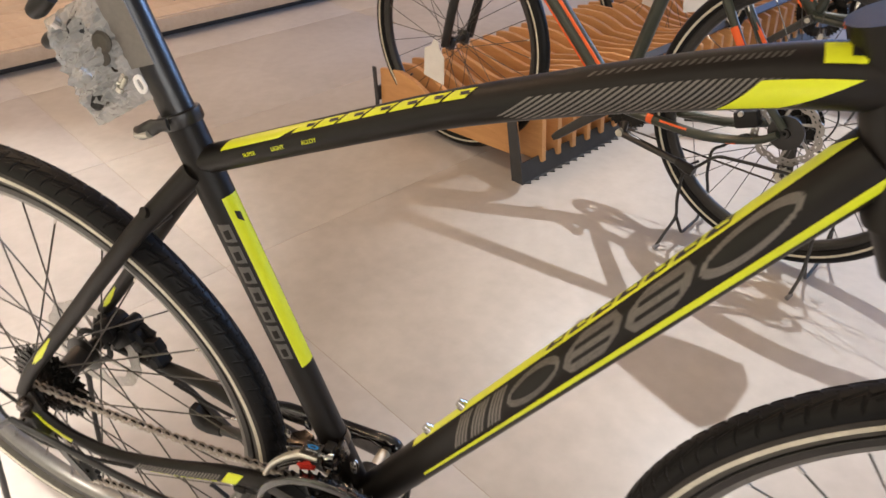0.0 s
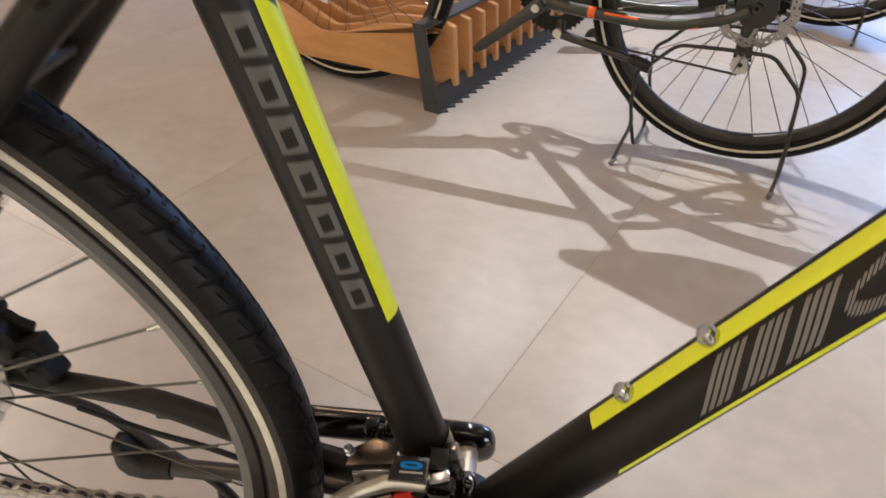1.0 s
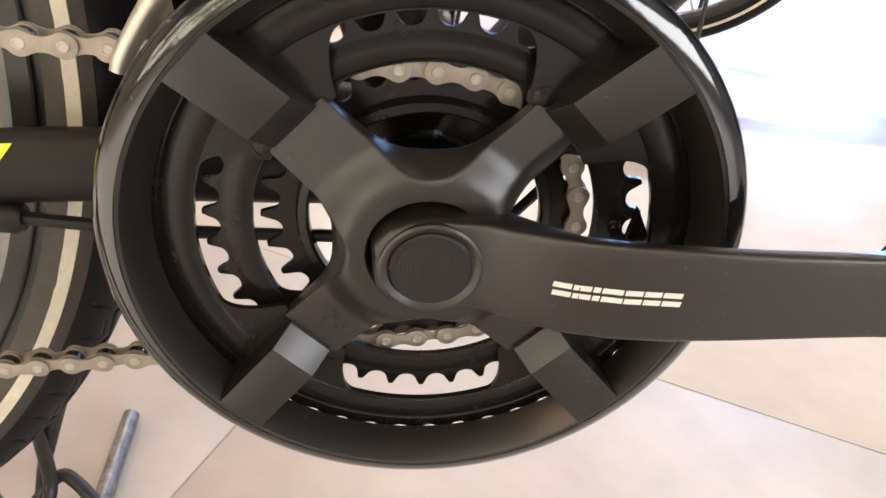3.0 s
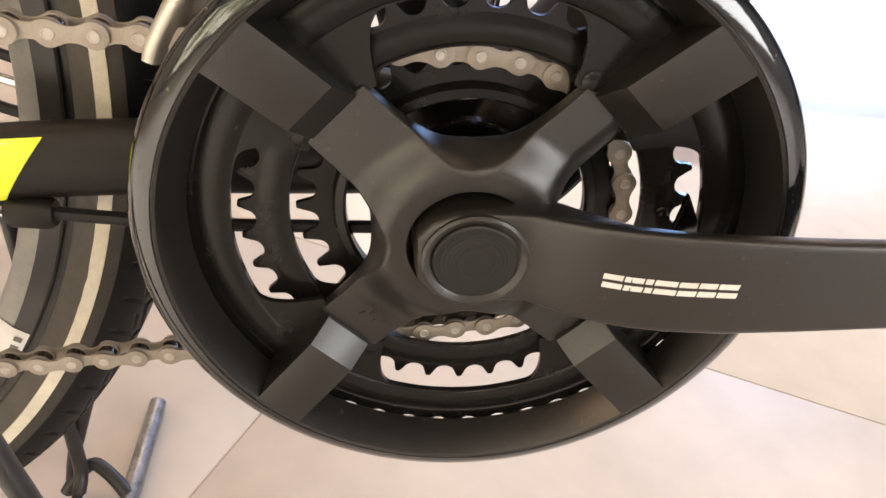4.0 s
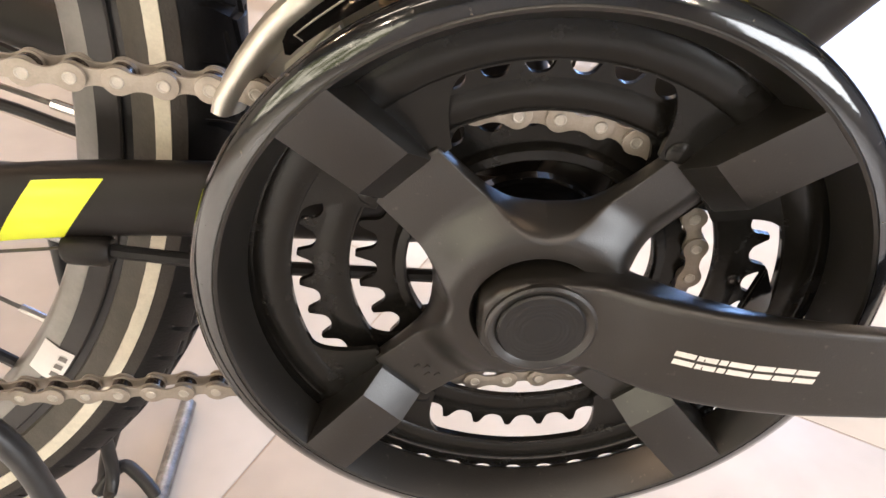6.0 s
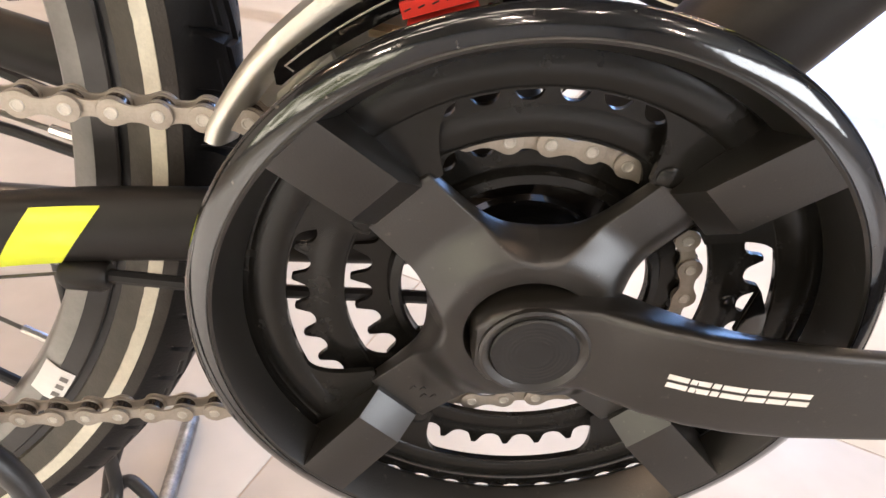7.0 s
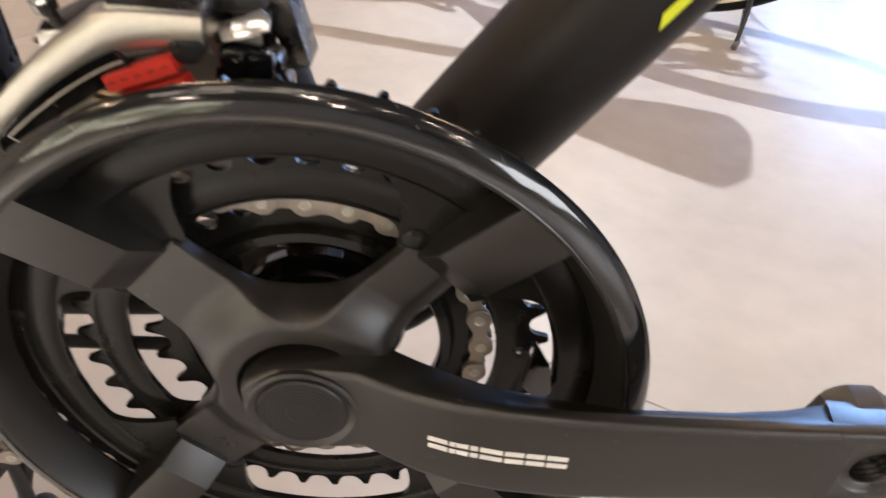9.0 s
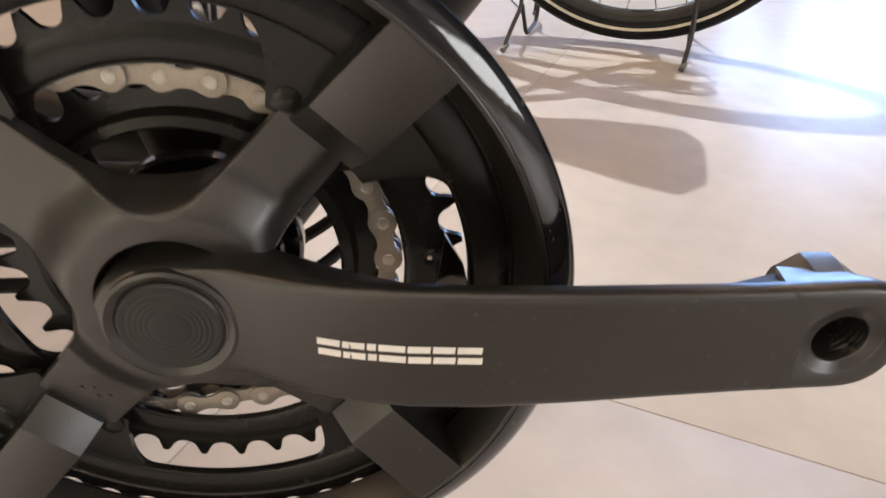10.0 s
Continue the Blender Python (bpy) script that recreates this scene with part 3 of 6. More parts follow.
def run_chain(path, parent, label="", pin=None):
    """Lays a chain along a fine line of points; links are pieces of it. pin: a place where an inner link starts."""
    pts = [Vector(p) for p in path]
    if pin is not None:
        k = min(range(len(pts)), key=lambda i: (pts[i] - Vector(pin)).length)
        run = sum((b - a).length for a, b in zip(pts[:k], pts[1:k + 1])) % (2 * PITCH)
        while run > (pts[1] - pts[0]).length:
            run -= (pts[1] - pts[0]).length
            pts.pop(0)
        pts[0] = pts[0].lerp(pts[1], run / (pts[1] - pts[0]).length)
    pos, at, left = [pts[0]], pts[0], PITCH
    for a, b in zip(pts, pts[1:]):
        d = (b - a).length
        while left <= d:
            a = a + (b - a) * (left / d)
            pos.append(a.copy())
            d = (b - a).length
            left = PITCH
            if d < 1e-9:
                break
        left -= d
    ch = part("chain", Shape().tube([pos[0], pos[0] + Vector((0.004, 0, 0))], 0.0015, 8), CHAIN, parent, label)
    for i, (a, b) in enumerate(zip(pos, pos[1:])):
        x = (b - a).normalized()
        y = Vector((0, 1, 0))
        y = (y - x * y.dot(x)).normalized()
        z = x.cross(y)
        m = Matrix(((x.x, y.x, z.x, a.x), (x.y, y.y, z.y, a.y), (x.z, y.z, z.z, a.z), (0, 0, 0, 1)))
        if i % 2:
            piece("link", LINK_OUT, ch, m)
            piece("pin", PIN, ch, m)
        else:
            piece("link", LINK_IN, ch, m)
            piece("roller", ROLLER, ch, m)
    return ch


def blob_box(rows):
    """A skin through rounded rectangles: rows of (centre, half a, half b, axis a, axis b, roundness)."""
    out = []
    for c, ha, hb, a, b, rnd in rows:
        c, a, b = Vector(c), Vector(a), Vector(b)
        pts = []
        for i in range(24):
            t = 2 * math.pi * (i + 0.5) / 24
            ca, sa = math.cos(t), math.sin(t)
            e = rnd
            pts.append(c + a * ha * math.copysign(abs(ca) ** e, ca) + b * hb * math.copysign(abs(sa) ** e, sa))
        out.append(pts)
    return Shape().grid(out, close_v=True, cap=True)


# ---------------------------------------------------------------- the black bicycle
BB = Vector((0, 0, 0.302))
AXLE = Vector((-0.450, 0, 0.367))
FRONT = Vector((0.645, 0, 0.352))
SEAT = Vector((-math.sin(radians(16.0)), 0, math.cos(radians(16.0))))
SEATN = Vector((math.cos(radians(16.0)), 0, math.sin(radians(16.0))))
DOWN = Vector((math.cos(radians(52.6)), 0, math.sin(radians(52.6))))
DOWNN = Vector((-DOWN.z, 0, DOWN.x))
DT0 = BB + DOWNN * -0.0052


def on_tube(base, axis, front, r, s, ang, lift=0.0, flat=1.0):
    """A point on a tube's skin: s along it, ang degrees round from front towards the right-hand side (-y)."""
    a = radians(ang)
    return base + axis * s + (r + lift) * (math.cos(a) * front + math.sin(a) * flat * Vector((0, -1, 0)))


def tube_decal(name, base, axis, front, rad, s0, s1, a0, a1, mat, parent, slant0=0.0, slant1=0.0, lift=0.0004, label="", n=10, m=2, widen=0.0):
    """A thin skin on a tube between two places along it and two angles round it; slants shift the ends from a0 to a1, widen adds degrees towards s1."""
    rows_a = []
    for i in range(n + 1):
        f = i / n
        ang = a0 + (a1 - a0) * f
        p, q = s0 + slant0 * f, s1 + slant1 * f
        ra = []
        for j in range(m + 1):
            s = p + (q - p) * j / m
            ra.append(on_tube(base, axis, front, rad, s, ang + widen * f * j / m, lift))
        rows_a.append(ra)
    sh = Shape().grid(rows_a)
    return part(name, sh, mat, parent, label)


bike = root("bicycle", "matte black trekking bicycle with neon yellow decals on a wire stand", "bicycle")


def frame_parts():
    st = part("seat_tube", Shape().tube([BB, BB + SEAT * 0.30, BB + SEAT * 0.505], [0.0172, 0.0172, 0.0172], 40), FRAME, bike)
    # decals on the seat tube
    tube_decal("yellow_decal", BB, SEAT, SEATN, 0.0172, 0.2145, 0.4225, -30, 40, NEON, st, label="neon yellow strip")
    for i in range(7):
        s = 0.3965 - i * 0.0245
        tube_decal("grey_mark", BB, SEAT, SEATN, 0.0172, s - 0.020, s, 52, 92, DECAL_DARK, st, slant0=0.003, slant1=0.003, n=6)
        tube_decal("grey_mark", BB, SEAT, SEATN, 0.0172, s - 0.015, s - 0.005, 62, 82, FRAME, st, lift=0.0006, n=4)
    tube_decal("emblem", BB, SEAT, SEATN, 0.0172, 0.392, 0.403, 0, 20, DECAL_BLACK, st, slant0=0.006, slant1=0.004, lift=0.0007)
    # down tube, slightly deeper than wide
    DTR = 0.0225
    dt = part("down_tube", Shape().tube([DT0 + DOWN * s for s in (0.0, 0.05, 0.2, 0.4, 0.6, 0.68)], DTR, 48), FRAME, bike)
    n0 = DOWNN
    tube_decal("yellow_stripe", DT0, DOWN, n0, DTR, 0.1525, 0.66, -11, 22, NEON, dt, slant0=0.0, slant1=0.02, label="neon yellow stripe", m=40)
    tube_decal("yellow_stripe", DT0, DOWN, n0, DTR, 0.1477, 0.70, 103, 112, NEON, dt, slant0=-0.004, label="thin neon yellow stripe", m=40, widen=14)
    # large hatched lettering shapes on the side, as plain slanted blocks of fine bars
    s0 = 0.2137

    def bar(s, w, lo, hi):
        """One hatch bar, slanted, between two angles."""
        k = 0.032 - 0.032 * (lo - 30) / 62
        sl = -0.032 * (hi - lo) / 62
        tube_decal("hatch_bar", DT0, DOWN, n0, DTR, s + k, s + k + w, lo, hi, DECAL_GREY, dt, slant0=sl, slant1=sl, n=5, m=1)

    for k, w in enumerate((0.079, 0.074, 0.068, 0.068, 0.086)):
        nb = 14 if k == 0 else 26
        for i in range(nb):
            f = (i + 0.5) / nb
            s, wide = s0 + w * (i + 0.10) / nb, w / nb * (0.66 + 0.04 * k)
            if k == 0:
                if i % 5 != 4:
                    bar(s, wide, 30, 92)
                continue
            e = math.sqrt(max(0.0, 1 - (2 * f - 1) ** 2)) if k in (1, 4) else min(1.0, 3.2 * min(f, 1 - f) + 0.35)
            cuts = ((-e, -max(0.0, e - 0.42)), (max(0.0, e - 0.42), e)) if k in (1, 4) and e > 0.5 else ((-e, e),)
            if k in (2, 3) and 0.16 < f < 0.84:
                cuts = ((-e, -0.46), (-0.20, 0.20), (0.46, e))
            for lo, hi in cuts:
                bar(s, wide, 61 + 31 * lo, 61 + 31 * hi)
        s0 += w + 0.007
    for i in range(7):
        s = 0.385 + i * 0.030
        tube_decal("black_mark", DT0, DOWN, n0, DTR, s, s + 0.023, -4, 14, DECAL_BLACK, dt, slant0=-0.006, slant1=-0.006, lift=0.0008, n=4)
        tube_decal("yellow_gap", DT0, DOWN, n0, DTR, s + 0.006, s + 0.017, 1, 9, NEON, dt, lift=0.0011, n=3)
    for s in (0.183, 0.247):
        p = DT0 + DOWN * s + DOWNN * (DTR - 0.0005)
        b = part("cage_bolt", Shape().tube([p, p + DOWNN * 0.004, p + DOWNN * 0.0042, p + DOWNN * 0.0078, p + DOWNN * 0.0082], [0.0066, 0.0066, 0.0046, 0.0046, 0.003], 18), CHROME, dt, "silver bottle cage bolt")
    # top tube, an arch that grows towards the head
    tt = smoothed([(-0.122, 0, 0.746), (-0.10, 0, 0.753), (0.0, 0, 0.788), (0.12, 0, 0.828), (0.22, 0, 0.855), (0.30, 0, 0.873), (0.36, 0, 0.884), (0.405, 0, 0.888)], 8)
    tr = along([0.0135, 0.0135, 0.0136, 0.0145, 0.0165, 0.019, 0.0205, 0.021], 8)
    tube = part("top_tube", Shape().tube(tt, tr, 32, flat=1.15), FRAME, bike)

    def on_top(f, ang, lift=0.0005):
        x = f * (len(tt) - 1)
        i = min(int(x), len(tt) - 2)
        p, d = tt[i].lerp(tt[i + 1], x - i), (tt[i + 1] - tt[i]).normalized()
        r = tr[i] + (tr[i + 1] - tr[i]) * (x - i)
        n = Vector((-d.z, 0, d.x))
        a = radians(ang)
        return p + (r + lift) * (math.cos(a) * n + 1.15 * math.sin(a) * Vector((0, -1, 0)))

    def top_decal(name, f0, f1, a0, a1, mat, slant0=0.0, slant1=0.0, lift=0.0005, label="", n=8, m=12):
        rows = []
        for i in range(n + 1):
            f = i / n
            rows.append([on_top(f0 + slant0 * f + (f1 + slant1 * f - f0 - slant0 * f) * j / m, a0 + (a1 - a0) * f, lift) for j in range(m + 1)])
        return part(name, Shape().grid(rows), mat, tube, label)

    top_decal("yellow_decal", 0.18, 0.30, 8, 52, NEON, slant0=-0.015, slant1=-0.045, label="neon yellow wedge")
    for i in range(7):
        f = 0.285 + i * 0.0275
        top_decal("yellow_mark", f, f + 0.024, 14, 46, NEON, slant0=-0.012, slant1=-0.012, n=4, m=3)
        top_decal("black_mark", f + 0.007, f + 0.017, 24, 36, DECAL_BLACK, lift=0.0009, n=3, m=2)
    for i in range(36):
        f = 0.53 + 0.0104 * i
        lo, hi = 66 + 10 * max(0.0, (f - 0.72) / 0.18), min(128, 92 + 60 * (f - 0.50) / 0.12)
        top_decal("hatch_bar", f, f + 0.0050, lo, hi, DECAL_GREY, slant0=-0.0009 * (hi - lo), slant1=-0.0009 * (hi - lo), n=5, m=1)
    for i in range(24):
        f = 0.60 + 0.0104 * i
        top_decal("hatch_bar", f, f + 0.0042, 24, 36, DECAL_DARK, slant0=-0.008, slant1=-0.008, n=3, m=1)
    top_decal("yellow_decal", 0.80, 0.955, 74, 132, NEON, slant0=-0.06, slant1=-0.13, lift=0.0009, label="neon yellow flash")
    top_decal("yellow_decal", 0.885, 0.955, 8, 50, NEON, lift=0.0009, label="neon yellow block")
    top_decal("emblem", 0.928, 0.945, 22, 38, DECAL_BLACK, lift=0.0013)
    d = (tt[14] - tt[12]).normalized()
    nn = Vector((-d.z, 0, d.x))
    for k, word in enumerate(("SUPER", "LIGHT", "ALLOY")):
        p = on_top(0.2035 + 0.040 * k, 92, 0.0007)
        m = Matrix(((d.x, nn.x, 0, p.x), (d.y, nn.y, -1, p.y), (d.z, nn.z, 0, p.z), (0, 0, 0, 1)))
        lettering("slogan", word, 0.0052, m, NEON, tube, "small yellow capital letters")
    # head tube and fork
    hd = Vector((-math.cos(radians(70)), 0, math.sin(radians(70))))
    h0 = Vector((0.445, 0, 0.800))
    part("head_tube", Shape().tube([h0, h0 + hd * 0.012, h0 + hd * 0.02, h0 + hd * 0.12, h0 + hd * 0.135], [0.028, 0.028, 0.0245, 0.0235, 0.026], 36), FRAME, bike)
    part("fork_crown", Shape().tube([h0 - hd * 0.045, h0], [0.020, 0.024], 24), FRAME, bike)
    for sgn in (-1, 1):
        part("fork_leg", Shape().tube(smoothed([h0 - hd * 0.03 + Vector((0, sgn * 0.012, 0)), h0 - hd * 0.06 + Vector((0.012, sgn * 0.055, 0)), h0 - hd * 0.24 + Vector((0.018, sgn * 0.060, 0)), FRONT + Vector((-0.006, sgn * 0.058, 0))], 5), [0.014] * 6 + [0.013] * 5 + [0.011] * 5, 16), FRAME, bike)
    # bottom bracket shell and cups
    part("bottom_bracket_shell", Shape().lathe([(0.008, -0.034), (0.0215, -0.034), (0.0215, 0.034), (0.008, 0.034)], 40, BB), FRAME, bike, bevel=0.001)
    part("bottom_bracket_cup", Shape().lathe([(0.006, -0.0395), (0.018, -0.0395), (0.0195, -0.0375), (0.0235, -0.0371), (0.0245, -0.0357), (0.0292, -0.0353), (0.0302, -0.0340), (0.0302, -0.0300), (0.022, -0.0300), (0.006, -0.0345)], 72, BB), GLOSS, bike)
    part("crank_axle", Shape().lathe([(0.0, -0.060), (0.0085, -0.060), (0.0085, 0.085), (0.0, 0.085)], 20, BB, close=False), BRUSHED, bike)
    # stays
    right = [(-0.012, -0.024, 0.311), (-0.06, -0.030, 0.3135), (-0.11, -0.034, 0.3140), (-0.17, -0.037, 0.3100), (-0.25, -0.046, 0.2985), (-0.33, -0.055, 0.2950), (-0.390, -0.060, 0.3100), (-0.427, -0.063, 0.334), (-0.447, -0.065, 0.364)]
    rr = along([0.0135, 0.0140, 0.0140, 0.0138, 0.0125, 0.0115, 0.0105, 0.0095, 0.009], 6)
    cs = part("chainstay", Shape().tube(smoothed(right), rr, 24, flat=0.68), FRAME, bike)
    left = [(-0.012, 0.024, 0.311), (-0.06, 0.030, 0.314), (-0.11, 0.034, 0.320), (-0.18, 0.043, 0.335), (-0.26, 0.054, 0.350), (-0.34, 0.061, 0.354), (-0.40, 0.064, 0.360), (-0.447, 0.065, 0.368)]
    part("chainstay", Shape().tube(smoothed(left), along([0.0135, 0.0138, 0.0135, 0.0125, 0.0112, 0.0105, 0.0098, 0.009], 6), 24, flat=0.8), FRAME, bike)
    rp = smoothed(right)

    def on_stay(i, k, off):
        d = (rp[min(i + 1, len(rp) - 1)] - rp[i - 1]).normalized()
        n = Vector((-d.z, 0, d.x))
        if n.z < 0:
            n = -n
        return rp[i] + n * rr[i] * k * 0.93 + Vector((0, -rr[i] * 0.68 * math.sqrt(max(0, 1 - 0.86 * k * k)) - off, 0))

    def stay_decal(name, x0, x1, k0, k1, slant, mat, off=0.0006, label=""):
        rows = []
        for a in range(7):
            k = k0 + (k1 - k0) * a / 6
            row = []
            for b in range(9):
                x = x0 + (x1 - x0) * b / 8 - slant * (k1 - k) / (k1 - k0)
                j = min(range(len(rp)), key=lambda q: abs(rp[q].x - x))
                j2 = j + 1 if (j + 1 < len(rp) and x < rp[j].x) else j - 1
                t = (x - rp[j].x) / (rp[j2].x - rp[j].x)
                row.append(on_stay(max(1, j), k, off).lerp(on_stay(max(1, j2), k, off), max(0, min(1, t))))
            rows.append(row)
        return part(name, Shape().grid(rows), mat, cs, label)

    stay_decal("yellow_decal", -0.1615, -0.1395, -0.86, 0.88, 0.019, NEON, label="neon yellow slanted block")
    for i in range(26):
        x = -0.172 - i * 0.0048
        stay_decal("hatch_bar", x - 0.0026, x, -0.30, 0.55, 0.010, DECAL_GREY)
    for i in range(9):
        x = -0.182 - i * 0.0115
        stay_decal("yellow_mark", x - 0.008, x, -0.72, -0.42, 0.001, NEON)
    stay_decal("yellow_decal", -0.440, -0.395, -0.85, 0.45, 0.004, NEON, label="yellow stripe near the dropout")
    for sgn in (-1, 1):
        ss = part("seatstay", Shape().tube(smoothed([(-0.128, sgn * 0.010, 0.738), (-0.160, sgn * 0.019, 0.707), (-0.192, sgn * 0.031, 0.676), (-0.24, sgn * 0.040, 0.625), (-0.355, sgn * 0.054, 0.500), (-0.42, sgn * 0.061, 0.430), (-0.450, sgn * 0.065, 0.388)], 5), along([0.0125, 0.0118, 0.0108, 0.0100, 0.0095, 0.0090, 0.0085], 5), 20), FRAME, bike)
        part("yellow_decal", Shape().tube([(-0.318, sgn * 0.0495 - 0.0022, 0.5425), (-0.338, sgn * 0.0520 - 0.0030, 0.5205), (-0.385, sgn * 0.0573 - 0.0034, 0.4690), (-0.428, sgn * 0.0618 - 0.0030, 0.4225)], [0.0025, 0.0058, 0.0066, 0.0046], 14), NEON, ss, "neon yellow decal")
        part("dropout", Shape().hull([(-0.455, sgn * 0.0675, 0.395), (-0.435, sgn * 0.0675, 0.39), (-0.428, sgn * 0.0675, 0.36), (-0.45, sgn * 0.0675, 0.348), (-0.468, sgn * 0.0675, 0.365)], [(-0.455, sgn * 0.0625, 0.395), (-0.435, sgn * 0.0625, 0.39), (-0.428, sgn * 0.0625, 0.36), (-0.45, sgn * 0.0625, 0.348), (-0.468, sgn * 0.0625, 0.365)]), FRAME, bike, bevel=0.001)
        part("axle_nut", Shape().lathe([(0.0, sgn * 0.0675), (0.011, sgn * 0.0675), (0.011, sgn * 0.073), (0.007, sgn * 0.080), (0.0, sgn * 0.080)], 20, AXLE, close=False), DARK_STEEL, bike)
    part("rack_boss", Shape().cyl((-0.1765, -0.027, 0.692), (-0.1795, -0.038, 0.697), 0.0058, 16), FRAME, bike)
    part("stay_bridge", Shape().cyl((-0.215, -0.028, 0.652), (-0.215, 0.028, 0.652), 0.006, 14), FRAME, bike)
    # seat clamp and post
    c0 = BB + SEAT * 0.497
    cl = part("seat_clamp", Shape().tube([c0, c0 + SEAT * 0.002, c0 + SEAT * 0.012, c0 + SEAT * 0.0135], [0.0190, 0.0204, 0.0204, 0.0190], 36), PLASTIC, bike)
    part("quick_release_lever", Shape().tube(smoothed([c0 + Vector((0.004, -0.024, 0.010)), c0 + Vector((-0.008, -0.028, 0.008)), c0 + Vector((-0.024, -0.028, 0.000)), c0 + Vector((-0.036, -0.022, -0.005))], 5), [0.006] * 5 + [0.0072] * 5 + [0.0068] * 5 + [0.0045], 14, flat=0.6), PLASTIC, cl, "black lever")
    part("lever_tip", Shape().tube([c0 + Vector((-0.012, -0.0325, 0.0020)), c0 + Vector((-0.033, -0.0275, -0.0045))], [0.0035, 0.0032], 10), BRUSHED, cl, "silver edge")
    part("seat_post", Shape().tube([c0 + SEAT * 0.01, c0 + SEAT * 0.20], 0.0158, 32), PLASTIC, bike, "satin black seat post")


frame_parts()

# ---------------------------------------------------------------- its drivetrain
PHI = radians(2.3)


def crank_point(r, ang, o):
    return Vector((BB.x + r * math.cos(ang + PHI), -o, BB.z + r * math.sin(ang + PHI)))


def near_arm(a):
    """Angle to the nearest of the four spider arms."""
    return (a - PHI - math.pi / 4 + math.pi / 4) % (math.pi / 2) - math.pi / 4


def crankset():
    guard = Shape().lathe([(0.0945, -0.0576), (0.0925, -0.0597), (0.0926, -0.0604), (0.0981, -0.0722), (0.0986, -0.0731), (0.0996, -0.0735), (0.1003, -0.0730), (0.0992, -0.0600), (0.0980, -0.0576)], 256, BB)
    chainset = part("chain_guard", guard, PLASTIC, bike, "matte black plastic chain guard ring", sharp=28)
    part("guard_rim", Shape().lathe([(0.1002, -0.0734), (0.1022, -0.0731), (0.1055, -0.0717), (0.1072, -0.0702), (0.1075, -0.0692), (0.1068, -0.0680), (0.1012, -0.0634), (0.0998, -0.0600), (0.0992, -0.0577), (0.0979, -0.0577)], 256, BB), GLOSS, chainset, "glossy black bevelled rim")
    for k in range(4):
        a = math.pi / 4 + k * math.pi / 2
        rad = Vector((math.cos(a + PHI), 0, math.sin(a + PHI)))
        tan = Vector((-rad.z, 0, rad.x))
        prof = [(0.0985, 0.0732), (0.0695, 0.0668), (0.0606, 0.0592), (0.0600, 0.0530), (0.0985, 0.0540)]
        sh = Shape()
        lo = [BB + rad * r - tan * 0.0098 + Vector((0, -o, 0)) for r, o in prof]
        hi = [BB + rad * r + tan * 0.0098 + Vector((0, -o, 0)) for r, o in prof]
        sh.hull(lo, hi)
        part("guard_tab", sh, PLASTIC, chainset, sharp=18, bevel=0.0003)
    # three chainrings
    def window(outer, inner, half):
        def r(a):
            d = abs(near_arm(a))
            t = min(1.0, max(0.0, (d - radians(half)) / radians(10))) ** 0.6
            t = t * t * (3 - 2 * t)
            return inner + (outer - inner) * t
        return r
    big = Shape().ring(window(0.0797, 0.060, 15), toothed(48, 0.0954, 0.1020, 0.02), -0.0560, -0.0538, 960, BB)
    part("chainring", big, RING_STEEL, bike, "large black steel chainring", sharp=30)
    ridge = Shape().lathe([(0.0797, -0.0545), (0.0799, -0.0556), (0.0806, -0.0564), (0.0822, -0.0570), (0.0846, -0.0573), (0.0872, -0.0572), (0.0900, -0.0566), (0.0925, -0.0557)], 192, BB)
    part("ring_ridge", ridge, RING_STEEL, bike, sharp=70)
    mid = Shape().ring(window(0.0615, 0.050, 9), toothed(38, 0.0730, 0.0790, 0.129), -0.0485, -0.0465, 912, BB)
    part("chainring", mid, RING_STEEL, bike, "middle black steel chainring", sharp=30)
    part("ring_ridge", Shape().lathe([(0.0616, -0.0478), (0.0620, -0.0485), (0.0636, -0.0490), (0.0662, -0.0493), (0.0692, -0.0491), (0.0722, -0.0484)], 160, BB), RING_STEEL, bike, sharp=70)
    small = Shape().ring(window(0.0468, 0.036, 8), toothed(28, 0.0528, 0.0602, 0.03), -0.0410, -0.0390, 840, BB)
    part("chainring", small, RING_STEEL, bike, "small black steel chainring", sharp=30)
    part("ring_flange", Shape().lathe([(0.0425, -0.0440), (0.0435, -0.0452), (0.0462, -0.0445), (0.0475, -0.0412), (0.0455, -0.0400), (0.0425, -0.0400)], 160, BB), RING_STEEL, bike)
    for k in range(4):
        a = math.pi / 4 + k * math.pi / 2
        p, q = crank_point(0.0640, a + 0.20, 0.0500), crank_point(0.0640, a + 0.20, 0.0565)
        part("ring_rivet", Shape().tube([p, q, q + (q - p) * 0.15], [0.0038, 0.0038, 0.0022], 14), RING_STEEL, bike)
    pin = Vector((0.0690, -0.0482, 0.3060))
    part("shift_pin", Shape().lathe([(0.0008, -0.0012), (0.0022, -0.0014), (0.0030, -0.0006), (0.0030, 0.0010), (0.0008, 0.0010)], 20, pin), RING_STEEL, bike)
    # silver disc in place of the bright floor seen through the pin's hole
    part("pin_core", Shape().lathe([(0.0, -0.0010), (0.0010, -0.0010), (0.0010, 0.0012), (0.0, 0.0012)], 12, pin, close=False), NIPPLE, bike)
    fin = [(0.0725, 0.3200), (0.0700, 0.3010), (0.0765, 0.2930), (0.0805, 0.2985), (0.0780, 0.3100)]
    part("guard_gusset", Shape().hull([(x, -0.0600, z) for x, z in fin], [(x, -0.0560, z) for x, z in fin]), GLOSS, chainset, bevel=0.0008)
    # spider: a star of four arms whose skin is drawn over radius and angle
    rows, n = [], 720
